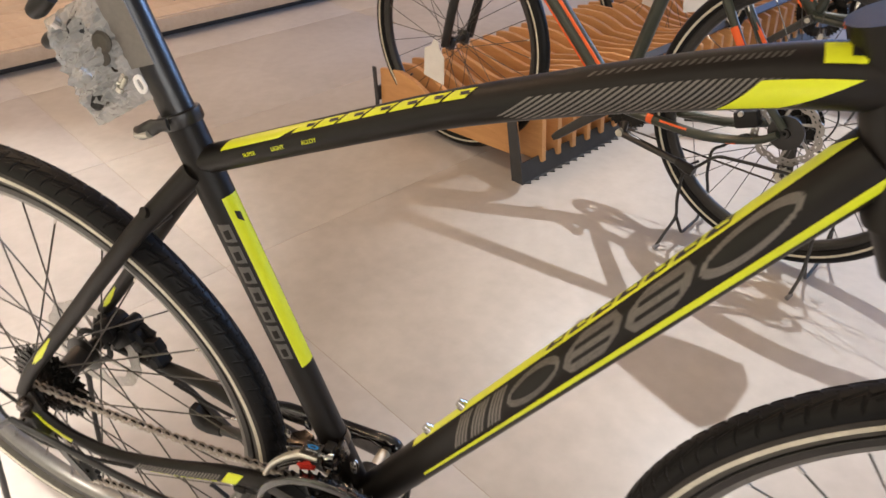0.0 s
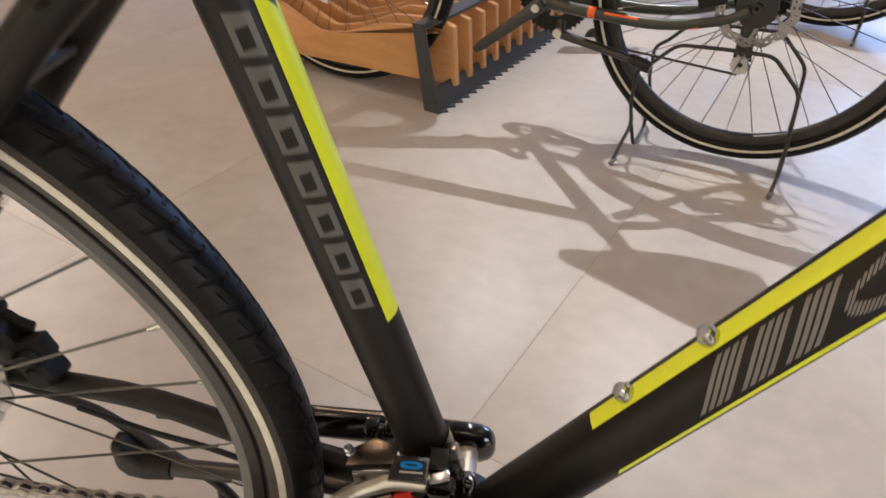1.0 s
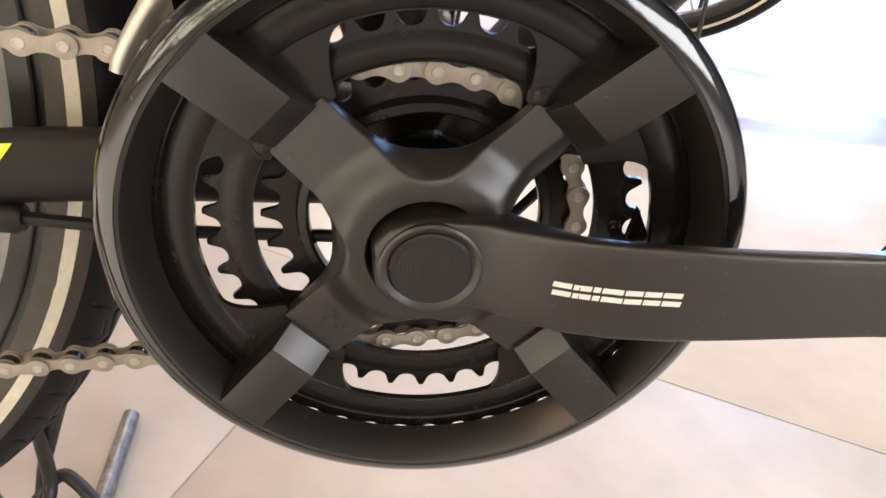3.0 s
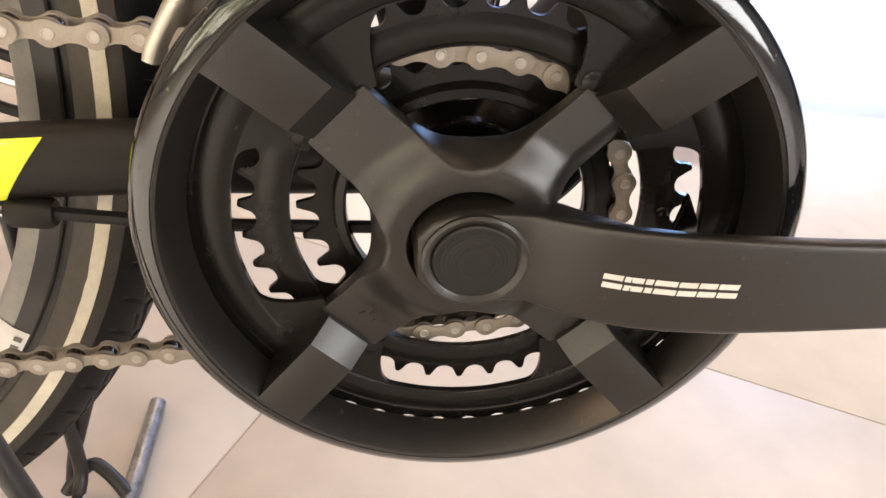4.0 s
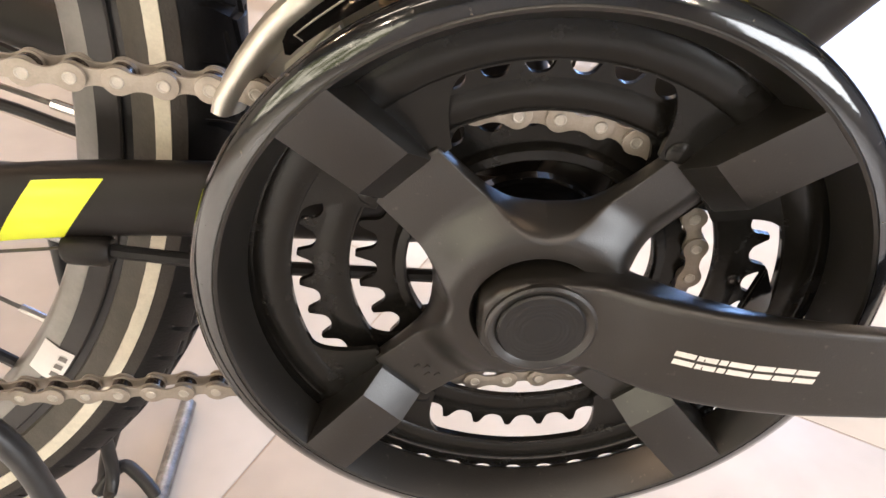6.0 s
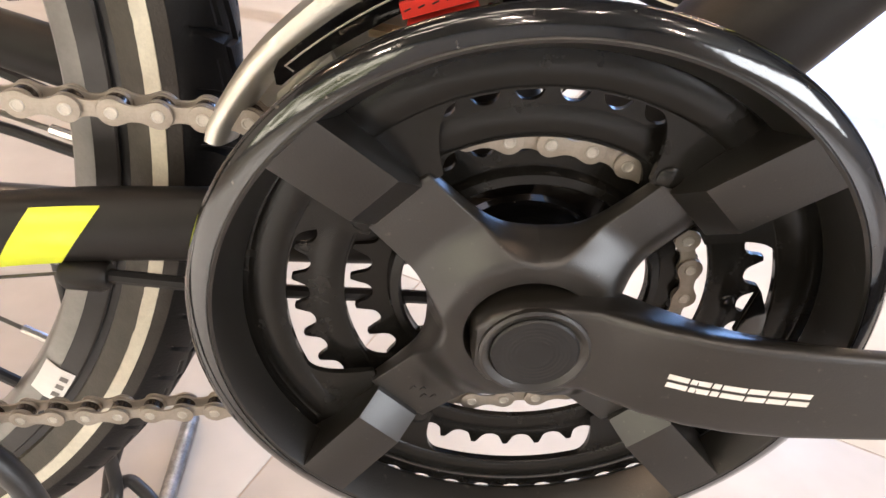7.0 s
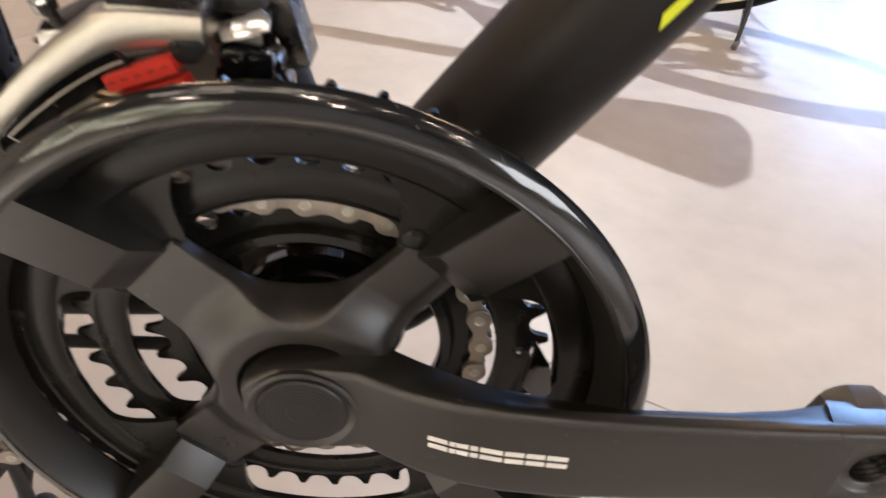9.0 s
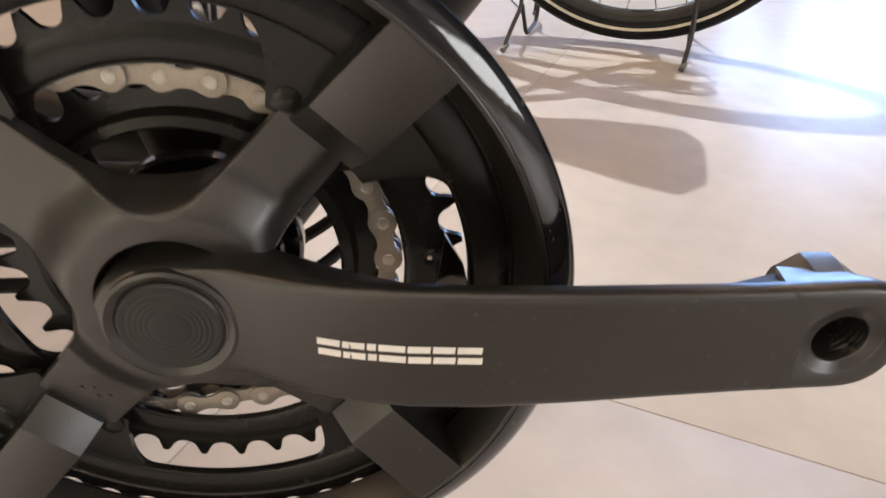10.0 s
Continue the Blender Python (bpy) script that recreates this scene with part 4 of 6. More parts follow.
    near = (0.0, 0.009, 0.0165, 0.0185, 0.0192, 0.0198, 0.0204, 0.0210, 0.0216, 0.0224, 0.0240, 0.0262)
    far = [i / 36 for i in range(1, 33)] + [0.915, 0.94, 0.96, 0.975, 0.99, 1.0]
    for i in range(n):
        a = 2 * math.pi * i / n
        d = abs((a % (math.pi / 2)) - math.pi / 4)
        front = math.cos(a) > math.cos(math.pi / 4)     # the gap behind the crank arm is cut deeper
        w, gap = (0.0088, 0.0215) if front else (0.0128, 0.0325)
        edge = min(0.0612 / max(0.2, math.cos(d)), w / max(1e-4, math.sin(d)))
        ro = (min(edge, 0.0618) ** 4 + gap ** 4) ** 0.25
        v = min(1.0, max(0.0, (d - radians(13)) / radians(30)))
        rf = ro - 0.0005 - (0 if front else 0.0045) * v * v * (3 - 2 * v)
        row = []
        for r in list(near) + [0.0262 + (rf - 0.0262) * f for f in far]:
            t = min(1.0, max(0.0, (r - 0.029) / 0.031))
            k = min(1.0, max(0.0, (r - 0.0270) / 0.0165))
            o = 0.0668 - 0.0070 * k * k * (3 - 2 * k) - 0.0024 * t
            fillet = 0.0020 * (1 - t) + 0.0012 * t
            o -= 0.45 * fillet * max(0.0, 1 - (rf - r) / fillet) ** 2
            if front:
                side = r * math.sin(d)
                o -= 0.0045 * min(1.0, max(0.0, (r - 0.0262) / 0.010)) * min(1.0, max(0.0, side / w)) ** 2
            dist = r - 0.0207
            k = min(1.0, max(0.0, (0.0006 - dist) / 0.0016))
            o -= 0.0080 * k * k * (3 - 2 * k)
            row.append(crank_point(r, a, o))
        for q in range(1, 9):
            u = q / 8
            row.append(crank_point(rf + (ro - rf) * u, a, o - (o - 0.0540) * (0.6 * u + 0.4 * u * u)))
        row += [crank_point(ro, a, 0.0525), crank_point(ro * 0.98, a, 0.0520)]
        rows.append(row)
    part("spider", Shape().grid(rows, close_u=True), CRANK, bike, "satin black four-armed crank spider", sharp=50)
    for i in range(4):
        p = crank_point(0.0475 + 0.0022 * (i % 2), radians(225) + 0.10 - 0.055 * i, 0.0611)
        part("cast_mark", Shape().box(p, (0.0012, 0.0006, 0.0022), Euler((0, radians(40), 0)).to_matrix().to_4x4()), CRANK, bike)
    # crank arm
    CA = radians(2.2)
    sx, hz = Vector((math.cos(CA), 0, math.sin(CA))), Vector((-math.sin(CA), 0, math.cos(CA)))
    out = Vector((0, -1, 0))
    secs = [(-0.0190, 0.005, 0.060, 0.070, 0), (-0.0178, 0.0095, 0.056, 0.0732, 0), (-0.0135, 0.0140, 0.055, 0.0742, 0), (-0.006, 0.0170, 0.055, 0.0744, 0), (0.004, 0.0176, 0.055, 0.0744, 0), (0.013, 0.0172, 0.055, 0.0745, 0), (0.0185, 0.0172, 0.056, 0.0752, 0.0008), (0.026, 0.0176, 0.060, 0.0790, 0.0025), (0.036, 0.0182, 0.064, 0.0835, 0.0048), (0.048, 0.0186, 0.068, 0.0872, 0.0072), (0.062, 0.0187, 0.0715, 0.0898, 0.0090), (0.080, 0.0185, 0.0745, 0.0915, 0.0098), (0.105, 0.0176, 0.0770, 0.0922, 0.0095), (0.130, 0.0168, 0.0775, 0.0922, 0.0085), (0.146, 0.0164, 0.0770, 0.0922, 0.0072), (0.1595, 0.01626, 0.0760, 0.0922, 0.0045)]

    def arm_ring(s, hh, o0, o1, draft):
        """Outline of the arm across its length: a flat front with small round edges, the flanks drawn in towards the back."""
        e = min(0.0016, hh * 0.3)
        f = [(1.0, o1 - 2.6 * e, 0), (1.0, o1 - 1.2 * e, 0), (1.0, o1 - 0.45 * e, -0.28 * e), (1.0, o1 - 0.1 * e, -0.8 * e), (1.0, o1, -1.7 * e), (0.5, o1 + 0.0001, 0)]
        b = [(1.0, o0 + 1.6 * e, -draft), (1.0, o0 + 0.4 * e, -draft - 0.3 * e), (1.0, o0, -draft - 1.6 * e)]
        up = [(hh * k + d, o) for k, o, d in reversed(b)] + [(hh * k + d, o) for k, o, d in f]
        return [BB + sx * s + hz * h + out * o for h, o in up + [(-h, o) for h, o in reversed(up)]]

    sh = Shape().grid([arm_ring(*q) for q in secs], close_v=True, cap=True)
    arm = part("crank_arm", sh, CRANK, bike, "satin black crank arm without a pedal", sharp=40)
    ctr = BB + sx * 0.1700

    def end_out(a):
        c, s = math.cos(a - CA), math.sin(a - CA)
        best = min(9, 0.01626 / max(1e-3, abs(s)))
        if c < 0:
            best = min(best, 0.0165 / -c)
        else:
            best = min(best, (1 / ((c / 0.0162) ** 2.6 + (abs(s) / 0.01626) ** 2.6)) ** (1 / 2.6))
        return best

    rows = []
    for i in range(144):
        a = 2 * math.pi * i / 144
        ro, ca, sa = end_out(a), math.cos(a), math.sin(a)
        rows.append([ctr + Vector((r * ca, -o, r * sa)) for r, o in ((0.0072, 0.0760), (min(ro - 0.0071, 0.0100), 0.0760), (ro - 0.0050, 0.0766), (ro - 0.0045, 0.0786), (ro, 0.0880), (ro, 0.0903), (ro - 0.00045, 0.0915), (ro - 0.0013, 0.09204), (ro - 0.0027, 0.0922), (ro - 0.0031, 0.09223), (0.0108, 0.09225), (0.0104, 0.0920), (0.0101, 0.0916), (0.0074, 0.0914), (0.0070, 0.0908))])
    part("pedal_eye", Shape().grid(rows, close_u=True, close_v=True), CRANK, arm, sharp=60)
    part("pedal_thread", Shape().lathe([(0.0072, -0.0908)] + [(0.0070 - 0.0005 * (i % 2), -0.0900 + i * 0.0009) for i in range(24)] + [(0.0070, -0.0680), (0.0095, -0.0675), (0.0095, -0.0908)], 40, ctr), RING_STEEL, arm)
    part("pedal_boss", Shape().lathe([(0.0096, -0.0800), (0.0125, -0.0800), (0.0132, -0.0740), (0.0128, -0.0700), (0.0114, -0.0690), (0.0096, -0.0690)], 10, ctr), CRANK, arm)
    cap = [(0.0, -0.0756), (0.0040, -0.0756)]
    for i in range(5):
        r = 0.0052 + i * 0.0014
        cap += [(r, -0.0756), (r + 0.0003, -0.07553), (r + 0.0007, -0.07553), (r + 0.0010, -0.0756)]
    cap += [(0.0134, -0.0756), (0.0140, -0.0750), (0.0142, -0.0742)]
    part("bolt_cap", Shape().lathe(cap, 64, BB + sx * 0.0006, close=False), CAP, arm, "ribbed black bolt cap", sharp=20)
    part("cap_seat", Shape().lathe([(0.0142, -0.0744), (0.0150, -0.0750), (0.0166, -0.0757), (0.0176, -0.0752), (0.0176, -0.0735), (0.0142, -0.0730)], 64, BB + sx * 0.0006), CRANK, arm)
    # maker's mark as plain blocks of its size
    s, h0 = 0.0396, -0.0025
    for w in (0.0058, 0.0056, 0.0022, 0.0066, 0.0056, 0.0054, 0.0060):
        def face(q):
            for (a, _, _, p, _), (b, _, _, r, _) in zip(secs, secs[1:]):
                if a <= q <= b:
                    return p + (r - p) * (q - a) / (b - a) + 0.0001
        sh = Shape()
        for a0, a1, b0, b1 in ((s, s + w, 0.0, 0.0020), (s, s + w, 0.0033, 0.0053)):
            pts = [(a0, h0 + b0), (a1, h0 + b0), (a1 + 0.0003, h0 + b1), (a0 + 0.0003, h0 + b1)]
            sh.hull([BB + sx * a + hz * b + out * (face(a) - 0.0006) for a, b in pts], [BB + sx * a + hz * b + out * (face(a) + 0.00015) for a, b in pts])
        part("white_mark", sh, WHITE_INK, arm)
        s += w + 0.0006
    # far-side crank arm points backwards
    sh = blob_box([(BB - sx * q + Vector((0, o, 0)), hh, t, hz, Vector((0, 1, 0)), 0.75 if q < 0.01 else 0.4) for q, hh, o, t in ((-0.0225, 0.005, 0.078, 0.004), (-0.0205, 0.0105, 0.078, 0.0075), (-0.0170, 0.0150, 0.078, 0.0095), (-0.011, 0.0185, 0.078, 0.0105), (0.0, 0.0205, 0.078, 0.011), (0.02, 0.0185, 0.080, 0.009), (0.08, 0.0165, 0.088, 0.007), (0.16, 0.0150, 0.092, 0.007), (0.182, 0.0120, 0.092, 0.007), (0.187, 0.006, 0.092, 0.006))])
    part("crank_arm", sh, GLOSS, bike, "black crank arm on the far side", sharp=40)


crankset()


def drivetrain():
    # chain: round the small chainring, slack upper run, round the sprocket, down through the cage
    ring, cog = 0.0567, 0.0235
    R = AXLE + Vector((0, -0.053, 0))
    P1, P2 = Vector((-0.446, -0.053, 0.306)), Vector((-0.418, -0.051, 0.226))
    path = []
    for i in range(60):
        a = radians(92 - i * (178 / 59))
        path.append((BB.x + ring * math.cos(a), -0.0403, BB.z + ring * math.sin(a)))
    a_end = Vector(path[-1])
    path += [a_end.lerp(P2 + Vector((0.008, 0, -0.0185)), f / 40) + Vector((0, 0, -0.004 * math.sin(math.pi * f / 40))) for f in range(1, 41)]
    for i in range(1, 24):
        a = radians(-66 - i * 7.2)
        path.append(P2 + Vector((0.020 * math.cos(a), 0, 0.020 * math.sin(a))))
    for i in range(1, 24):
        a = radians(-40 + i * 6.0)
        path.append(P1 + Vector((0.020 * math.cos(a), 0, 0.020 * math.sin(a))))
    for i in range(1, 30):
        a = radians(-92 - i * 6.0)
        path.append(R + Vector((cog * math.cos(a), 0, cog * math.sin(a))))
    b0, b1 = Vector(path[-1]), Vector(path[0])
    path += [b0.lerp(b1, f / 60) + Vector((0, 0, -0.0092 * math.sin(math.pi * (f / 60) ** 0.9))) for f in range(1, 61)]
    path = path[160:] + path[:160]      # the joint lies behind the sprocket
    run_chain(path, bike, "grey steel roller chain on the smallest chainring", (-0.1155, -0.0435, 0.3605))
    # sprockets
    cas = part("cassette", Shape().lathe([(0.010, -0.058), (0.015, -0.058), (0.017, -0.024), (0.010, -0.024)], 32, AXLE), PLASTIC, bike)
    for i, n in enumerate((11, 13, 15, 17, 20, 23, 26, 30)):
        r = PITCH / 2 / math.sin(math.pi / n)
        y = -0.0535 + i * 0.0040
        part("sprocket", Shape().ring(lambda a: max(0.014, r * 0.55), toothed(n, r - 0.0035, r + 0.0035), y - 0.0009, y + 0.0009, n * 14, AXLE), RING_STEEL if i > 3 else DARK_STEEL, cas, sharp=30)
    brake_disc(bike, AXLE + Vector((0, 0.052, 0)))
    cal = part("brake_caliper", Shape().box((-0.383, 0.054, 0.404), (0.048, 0.027, 0.026), Euler((0, radians(-35), 0)).to_matrix().to_4x4()), RUBBER, bike, "black disc brake caliper", bevel=0.007)
    for a, b in (((-0.434, 0.062, 0.428), (-0.392, 0.062, 0.409)), ((-0.426, 0.067, 0.411), (-0.388, 0.067, 0.391)), ((-0.410, 0.064, 0.436), (-0.402, 0.064, 0.418))):
        part("bracket_arm", Shape().tube([Vector(a), Vector(a).lerp(Vector(b), 0.15), Vector(b)], [0.0048, 0.0034, 0.0030], 12, flat=0.6), BRUSHED, cal, "silver bracket arm")
    for x, y, z, w, h in ((-0.365, 0.062, 0.400, 0.013, 0.017), (-0.345, 0.060, 0.386, 0.012, 0.010), (-0.408, 0.060, 0.424, 0.011, 0.012), (-0.338, 0.058, 0.372, 0.010, 0.012), (-0.390, 0.066, 0.392, 0.016, 0.011)):
        part("caliper_lug", blob_box([(Vector((x, y - 0.014, z)), w * 0.7, h * 0.7, (1, 0, 0.5), (-0.5, 0, 1), 0.7), (Vector((x, y - 0.010, z)), w, h, (1, 0, 0.5), (-0.5, 0, 1), 0.6), (Vector((x, y + 0.010, z)), w, h, (1, 0, 0.5), (-0.5, 0, 1), 0.6)]), RUBBER, cal)
    part("caliper_arm", Shape().box((-0.352, 0.058, 0.392), (0.050, 0.014, 0.020), Euler((0, radians(-15), 0)).to_matrix().to_4x4()), RUBBER, cal, bevel=0.002)
    part("caliper_body", Shape().cyl((-0.400, 0.034, 0.418), (-0.400, 0.072, 0.418), 0.017, 24), RUBBER, cal, bevel=0.002)
    part("caliper_knob", Shape().cyl((-0.372, 0.046, 0.424), (-0.372, 0.074, 0.424), 0.010, 16), RUBBER, cal, bevel=0.0015)
    part("caliper_lever", Shape().box((-0.358, 0.066, 0.412), (0.034, 0.008, 0.012), Euler((0, radians(25), 0)).to_matrix().to_4x4()), RUBBER, cal, bevel=0.002)
    part("caliper_bracket", Shape().box((-0.415, 0.061, 0.395), (0.085, 0.006, 0.022), Euler((0, radians(-38), 0)).to_matrix().to_4x4()), BRUSHED, cal, bevel=0.002)
    part("brake_cable", Shape().tube(smoothed([(-0.352, 0.066, 0.380), (-0.345, 0.068, 0.352), (-0.30, 0.066, 0.339), (-0.25, 0.062, 0.331), (-0.19, 0.053, 0.312), (-0.11, 0.042, 0.292), (-0.02, 0.036, 0.275)], 6), 0.0025, 8), CABLE, bike)
    part("gear_cable", Shape().tube(smoothed([(-0.330, 0.062, 0.322), (-0.270, 0.058, 0.304), (-0.225, 0.055, 0.2955), (-0.195, 0.053, 0.2865), (-0.150, 0.048, 0.276), (-0.10, 0.040, 0.272)], 6), 0.0027, 10), CABLE, bike)
    part("cable_clip", Shape().box((-0.252, 0.060, 0.335), (0.010, 0.012, 0.018)), PLASTIC, bike, bevel=0.001)
    # rear derailleur
    rd = part("rear_derailleur", Shape().hull([(-0.462, -0.060, 0.352), (-0.440, -0.060, 0.350), (-0.428, -0.060, 0.318), (-0.440, -0.060, 0.298), (-0.470, -0.060, 0.312)], [(-0.462, -0.078, 0.352), (-0.440, -0.078, 0.350), (-0.430, -0.082, 0.318), (-0.442, -0.080, 0.300), (-0.468, -0.080, 0.314)]), PLASTIC, bike, "black and silver rear derailleur", bevel=0.003)
    part("mounting_bolt", Shape().tube([(-0.456, -0.066, 0.340), (-0.456, -0.083, 0.340)], 0.0085, 20), CHROME, rd, "silver bolt")
    for P in (P1, P2):
        part("jockey_wheel", Shape().ring(lambda a: 0.004, toothed(11, 0.0165, 0.0215), -0.0025, 0.0025, 132, P), CABLE, rd)
    for y in (-0.0455, -0.0605):
        d = (P2 - P1).normalized()
        nn = Vector((d.z, 0, -d.x)) * 0.012
        e = d * 0.016
        q = Vector((0, y + 0.053, 0))
        w = Vector((0, 0.0012, 0))
        pts = [P1 - e * 0.6 - nn * 0.6, P1 - e * 0.6 + nn * 0.8, (P1 + P2) / 2 + nn * 1.25, P2 + e + nn * 0.7, P2 + e - nn * 0.5, (P1 + P2) / 2 + nn * 0.1]
        part("cage_plate", Shape().hull([p + q - w for p in pts], [p + q + w for p in pts]), PLASTIC if y < -0.05 else DARK_STEEL, rd)
    part("gear_cable", Shape().tube(smoothed([(-0.30, -0.066, 0.300), (-0.37, -0.074, 0.300), (-0.44, -0.080, 0.310), (-0.50, -0.075, 0.335), (-0.50, -0.070, 0.38), (-0.47, -0.068, 0.36)], 6), 0.0025, 8), CABLE, bike)
    # gear cable under the chainstay with its stop
    part("cable_stop", Shape().tube([(-0.159, -0.041, 0.2948), (-0.157, -0.041, 0.2948), (-0.145, -0.041, 0.2944), (-0.143, -0.041, 0.2944)], [0.0044, 0.0058, 0.0058, 0.0044], 18), FRAME, bike)
    part("gear_wire", Shape().cyl((-0.30, -0.066, 0.290), (-0.157, -0.041, 0.2948), 0.0007, 6), SPOKE, bike)
    part("gear_cable", Shape().tube(smoothed([(-0.145, -0.041, 0.2944), (-0.10, -0.038, 0.2895), (-0.06, -0.036, 0.2882), (-0.025, -0.034, 0.2870), (0.02, -0.024, 0.276)], 5), 0.0025, 8), CABLE, bike)
    for y, z in ((0.004, 0.0), (-0.004, -0.0118)):
        part("gear_cable", Shape().tube(smoothed([(-0.020, y, 0.2535 + 0.7 * z), (0.002, y, 0.2640 + 0.9 * z), (0.0235, y, 0.2799 + z), (0.0371, y, 0.2904 + z), (0.053, y, 0.3100 + z), (0.064, y, 0.3330 + z), (0.070, y, 0.3640 + z)], 6), 0.0024, 8), CABLE, bike)
    # kickstand folded up along the far side
    ks = part("kickstand", Shape().tube([(-0.05, 0.028, 0.287), (-0.09, 0.052, 0.262), (-0.13, 0.060, 0.252), (-0.285, 0.062, 0.252)], [0.011, 0.010, 0.0085, 0.0085], 16), PLASTIC, bike, "black kickstand folded up")
    part("rubber_foot", blob_box([(Vector((-0.262, 0.062, 0.252)), 0.010, 0.010, (0, 1, 0), (0, 0, 1), 0.6), (Vector((-0.285, 0.062, 0.254)), 0.012, 0.012, (0, 1, 0), (0, 0, 1), 0.5), (Vector((-0.300, 0.062, 0.264)), 0.012, 0.020, (0, 1, 0), (0, 0, 1), 0.45), (Vector((-0.308, 0.062, 0.268)), 0.010, 0.018, (0, 1, 0), (0, 0, 1), 0.45)]), CABLE, ks, "black rubber foot")


drivetrain()


def front_derailleur():
    fd = part("front_derailleur", Shape().lathe([(0.0174, -0.007), (0.0188, -0.007), (0.0188, 0.007), (0.0174, 0.007)], 40), DARK_STEEL, bike, "polished steel front derailleur clamped to the seat tube")
    c = BB + SEAT * 0.097
    fd.matrix_basis = Matrix.Translation(c) @ Vector((0, 1, 0)).rotation_difference(SEAT).to_matrix().to_4x4()
    back = fd.matrix_basis.inverted()

    def bit(name, sh, mat, label="", bevel=0.0, sharp=35):
        ob = part(name, sh, mat, fd, label, sharp, bevel)
        ob.matrix_basis = back
        return ob

    # outer cage plate: a curved band with a folded lower lip
    top = smoothed([(-0.1018, 0, 0.3548), (-0.0992, 0, 0.3615), (-0.0860, 0, 0.3810), (-0.0660, 0, 0.4003), (-0.0520, 0, 0.4105), (-0.0435, 0, 0.4150), (-0.0205, 0, 0.4150)], 6)
    low = smoothed([(-0.0938, 0, 0.3520), (-0.0880, 0, 0.3628), (-0.0775, 0, 0.3760), (-0.0620, 0, 0.3880), (-0.0440, 0, 0.3990), (-0.0330, 0, 0.4015), (-0.0215, 0, 0.4020)], 6)
    k = len(top)
    rows = []
    for i in range(k):
        f = i / (k - 1)
        y = -0.0485 + 0.001 * f
        t, l = top[i], low[i]
        curve = ((0.0, 0.0008), (0.04, -0.0008), (0.25, -0.0014), (0.45, -0.0013), (0.58, -0.0004), (0.72, 0.0016), (0.86, 0.0042), (1.0, 0.0075))
        rows.append([Vector((t.x, y + 0.0045, t.z + 0.0010))] + [t.lerp(l, u) + Vector((0, y + d, 0)) for u, d in curve] + [t.lerp(l, 0.97) + Vector((0, y + 0.0082, 0)), t.lerp(l, 0.5) + Vector((0, y + 0.0008, 0)), Vector((t.x, y + 0.0050, t.z - 0.0004))])
    bit("cage_plate", Shape().grid(rows, close_v=True, cap=True), BRUSHED, "polished curved outer cage plate", sharp=60)
    # channel along the band's lower edge, in black for the dark the steel reflects
    rows = []
    i0, i1 = int(k * 0.30), int(k * 0.74)
    for i in range(i0, i1):
        g = (i - i0) / (i1 - 1 - i0)
        y = -0.0485 + 0.001 * i / (k - 1)
        u = 1.0 - 0.44 * min(1.0, g / 0.12) ** 0.6 + 0.10 * max(0.0, g - 0.5)
        hi, lo = top[i].lerp(low[i], u), top[i].lerp(low[i], 1.14)
        rows.append([hi + Vector((0, y - 0.0012, 0)), lo + Vector((0, y - 0.0004, 0)), lo + Vector((0, y + 0.0020, 0)), hi + Vector((0, y + 0.0012, 0))])
    bit("cage_channel", Shape().grid(rows, close_v=True, cap=True), GLOSS, "channel along the cage plate, blackened for its dark reflection")
    line = [r[0].lerp(r[1], 0.40) + Vector((0, -0.0001, 0)) for r in rows[2:]]
    line = [rows[2][1].lerp(rows[2][0], 0.15)] + line
    bit("channel_edge", Shape().tube(line, 0.00028, 6), BRUSHED, "thin bright folded edge")
    # inner lip, dark, under the band
    lo2 = smoothed([(-0.056, 0, 0.3900), (-0.048, 0, 0.3945), (-0.034, 0, 0.3985)], 6)
    hi2 = smoothed([(-0.054, 0, 0.3955), (-0.046, 0, 0.4010), (-0.030, 0, 0.4050)], 6)
    bit("cage_lip", Shape().grid([[Vector((b.x, -0.0445, b.z)), Vector((b.x, -0.0462, b.z)), Vector((a.x, -0.0462, a.z)), Vector((a.x, -0.0440, a.z))] for a, b in zip(lo2, hi2)], close_v=True, cap=True), GLOSS)
    # inner cage plate nearer the tyre
    lo3 = smoothed([(-0.088, 0, 0.352), (-0.070, 0, 0.372), (-0.045, 0, 0.386), (-0.010, 0, 0.390)], 6)
    hi3 = smoothed([(-0.094, 0, 0.362), (-0.074, 0, 0.386), (-0.046, 0, 0.402), (-0.010, 0, 0.408)], 6)
    bit("cage_plate", Shape().grid([[Vector((b.x, -0.0330, b.z)), Vector((b.x, -0.0345, b.z)), Vector((a.x, -0.0345, a.z)), Vector((a.x, -0.0330, a.z))] for a, b in zip(lo3, hi3)], close_v=True, cap=True), BRUSHED, "inner cage plate")
    # added steel tab, tilted upwards to give the glints between cage and rim
    pts = [(-0.0815, 0.3650), (-0.0790, 0.3640), (-0.0640, 0.3775), (-0.0655, 0.3808)]
    bit("cage_tab", Shape().hull([(x, -0.0420, zz) for x, zz in pts], [(x - 0.0004, -0.0392, zz + 0.0016) for x, zz in pts]), BRUSHED, "steel tab added for the glints beside the inner cage", bevel=0.0005)
    bit("cage_bridge", Shape().tube([(-0.092, -0.034, 0.360), (-0.096, -0.041, 0.361), (-0.094, -0.047, 0.360)], 0.003, 10), BRUSHED)
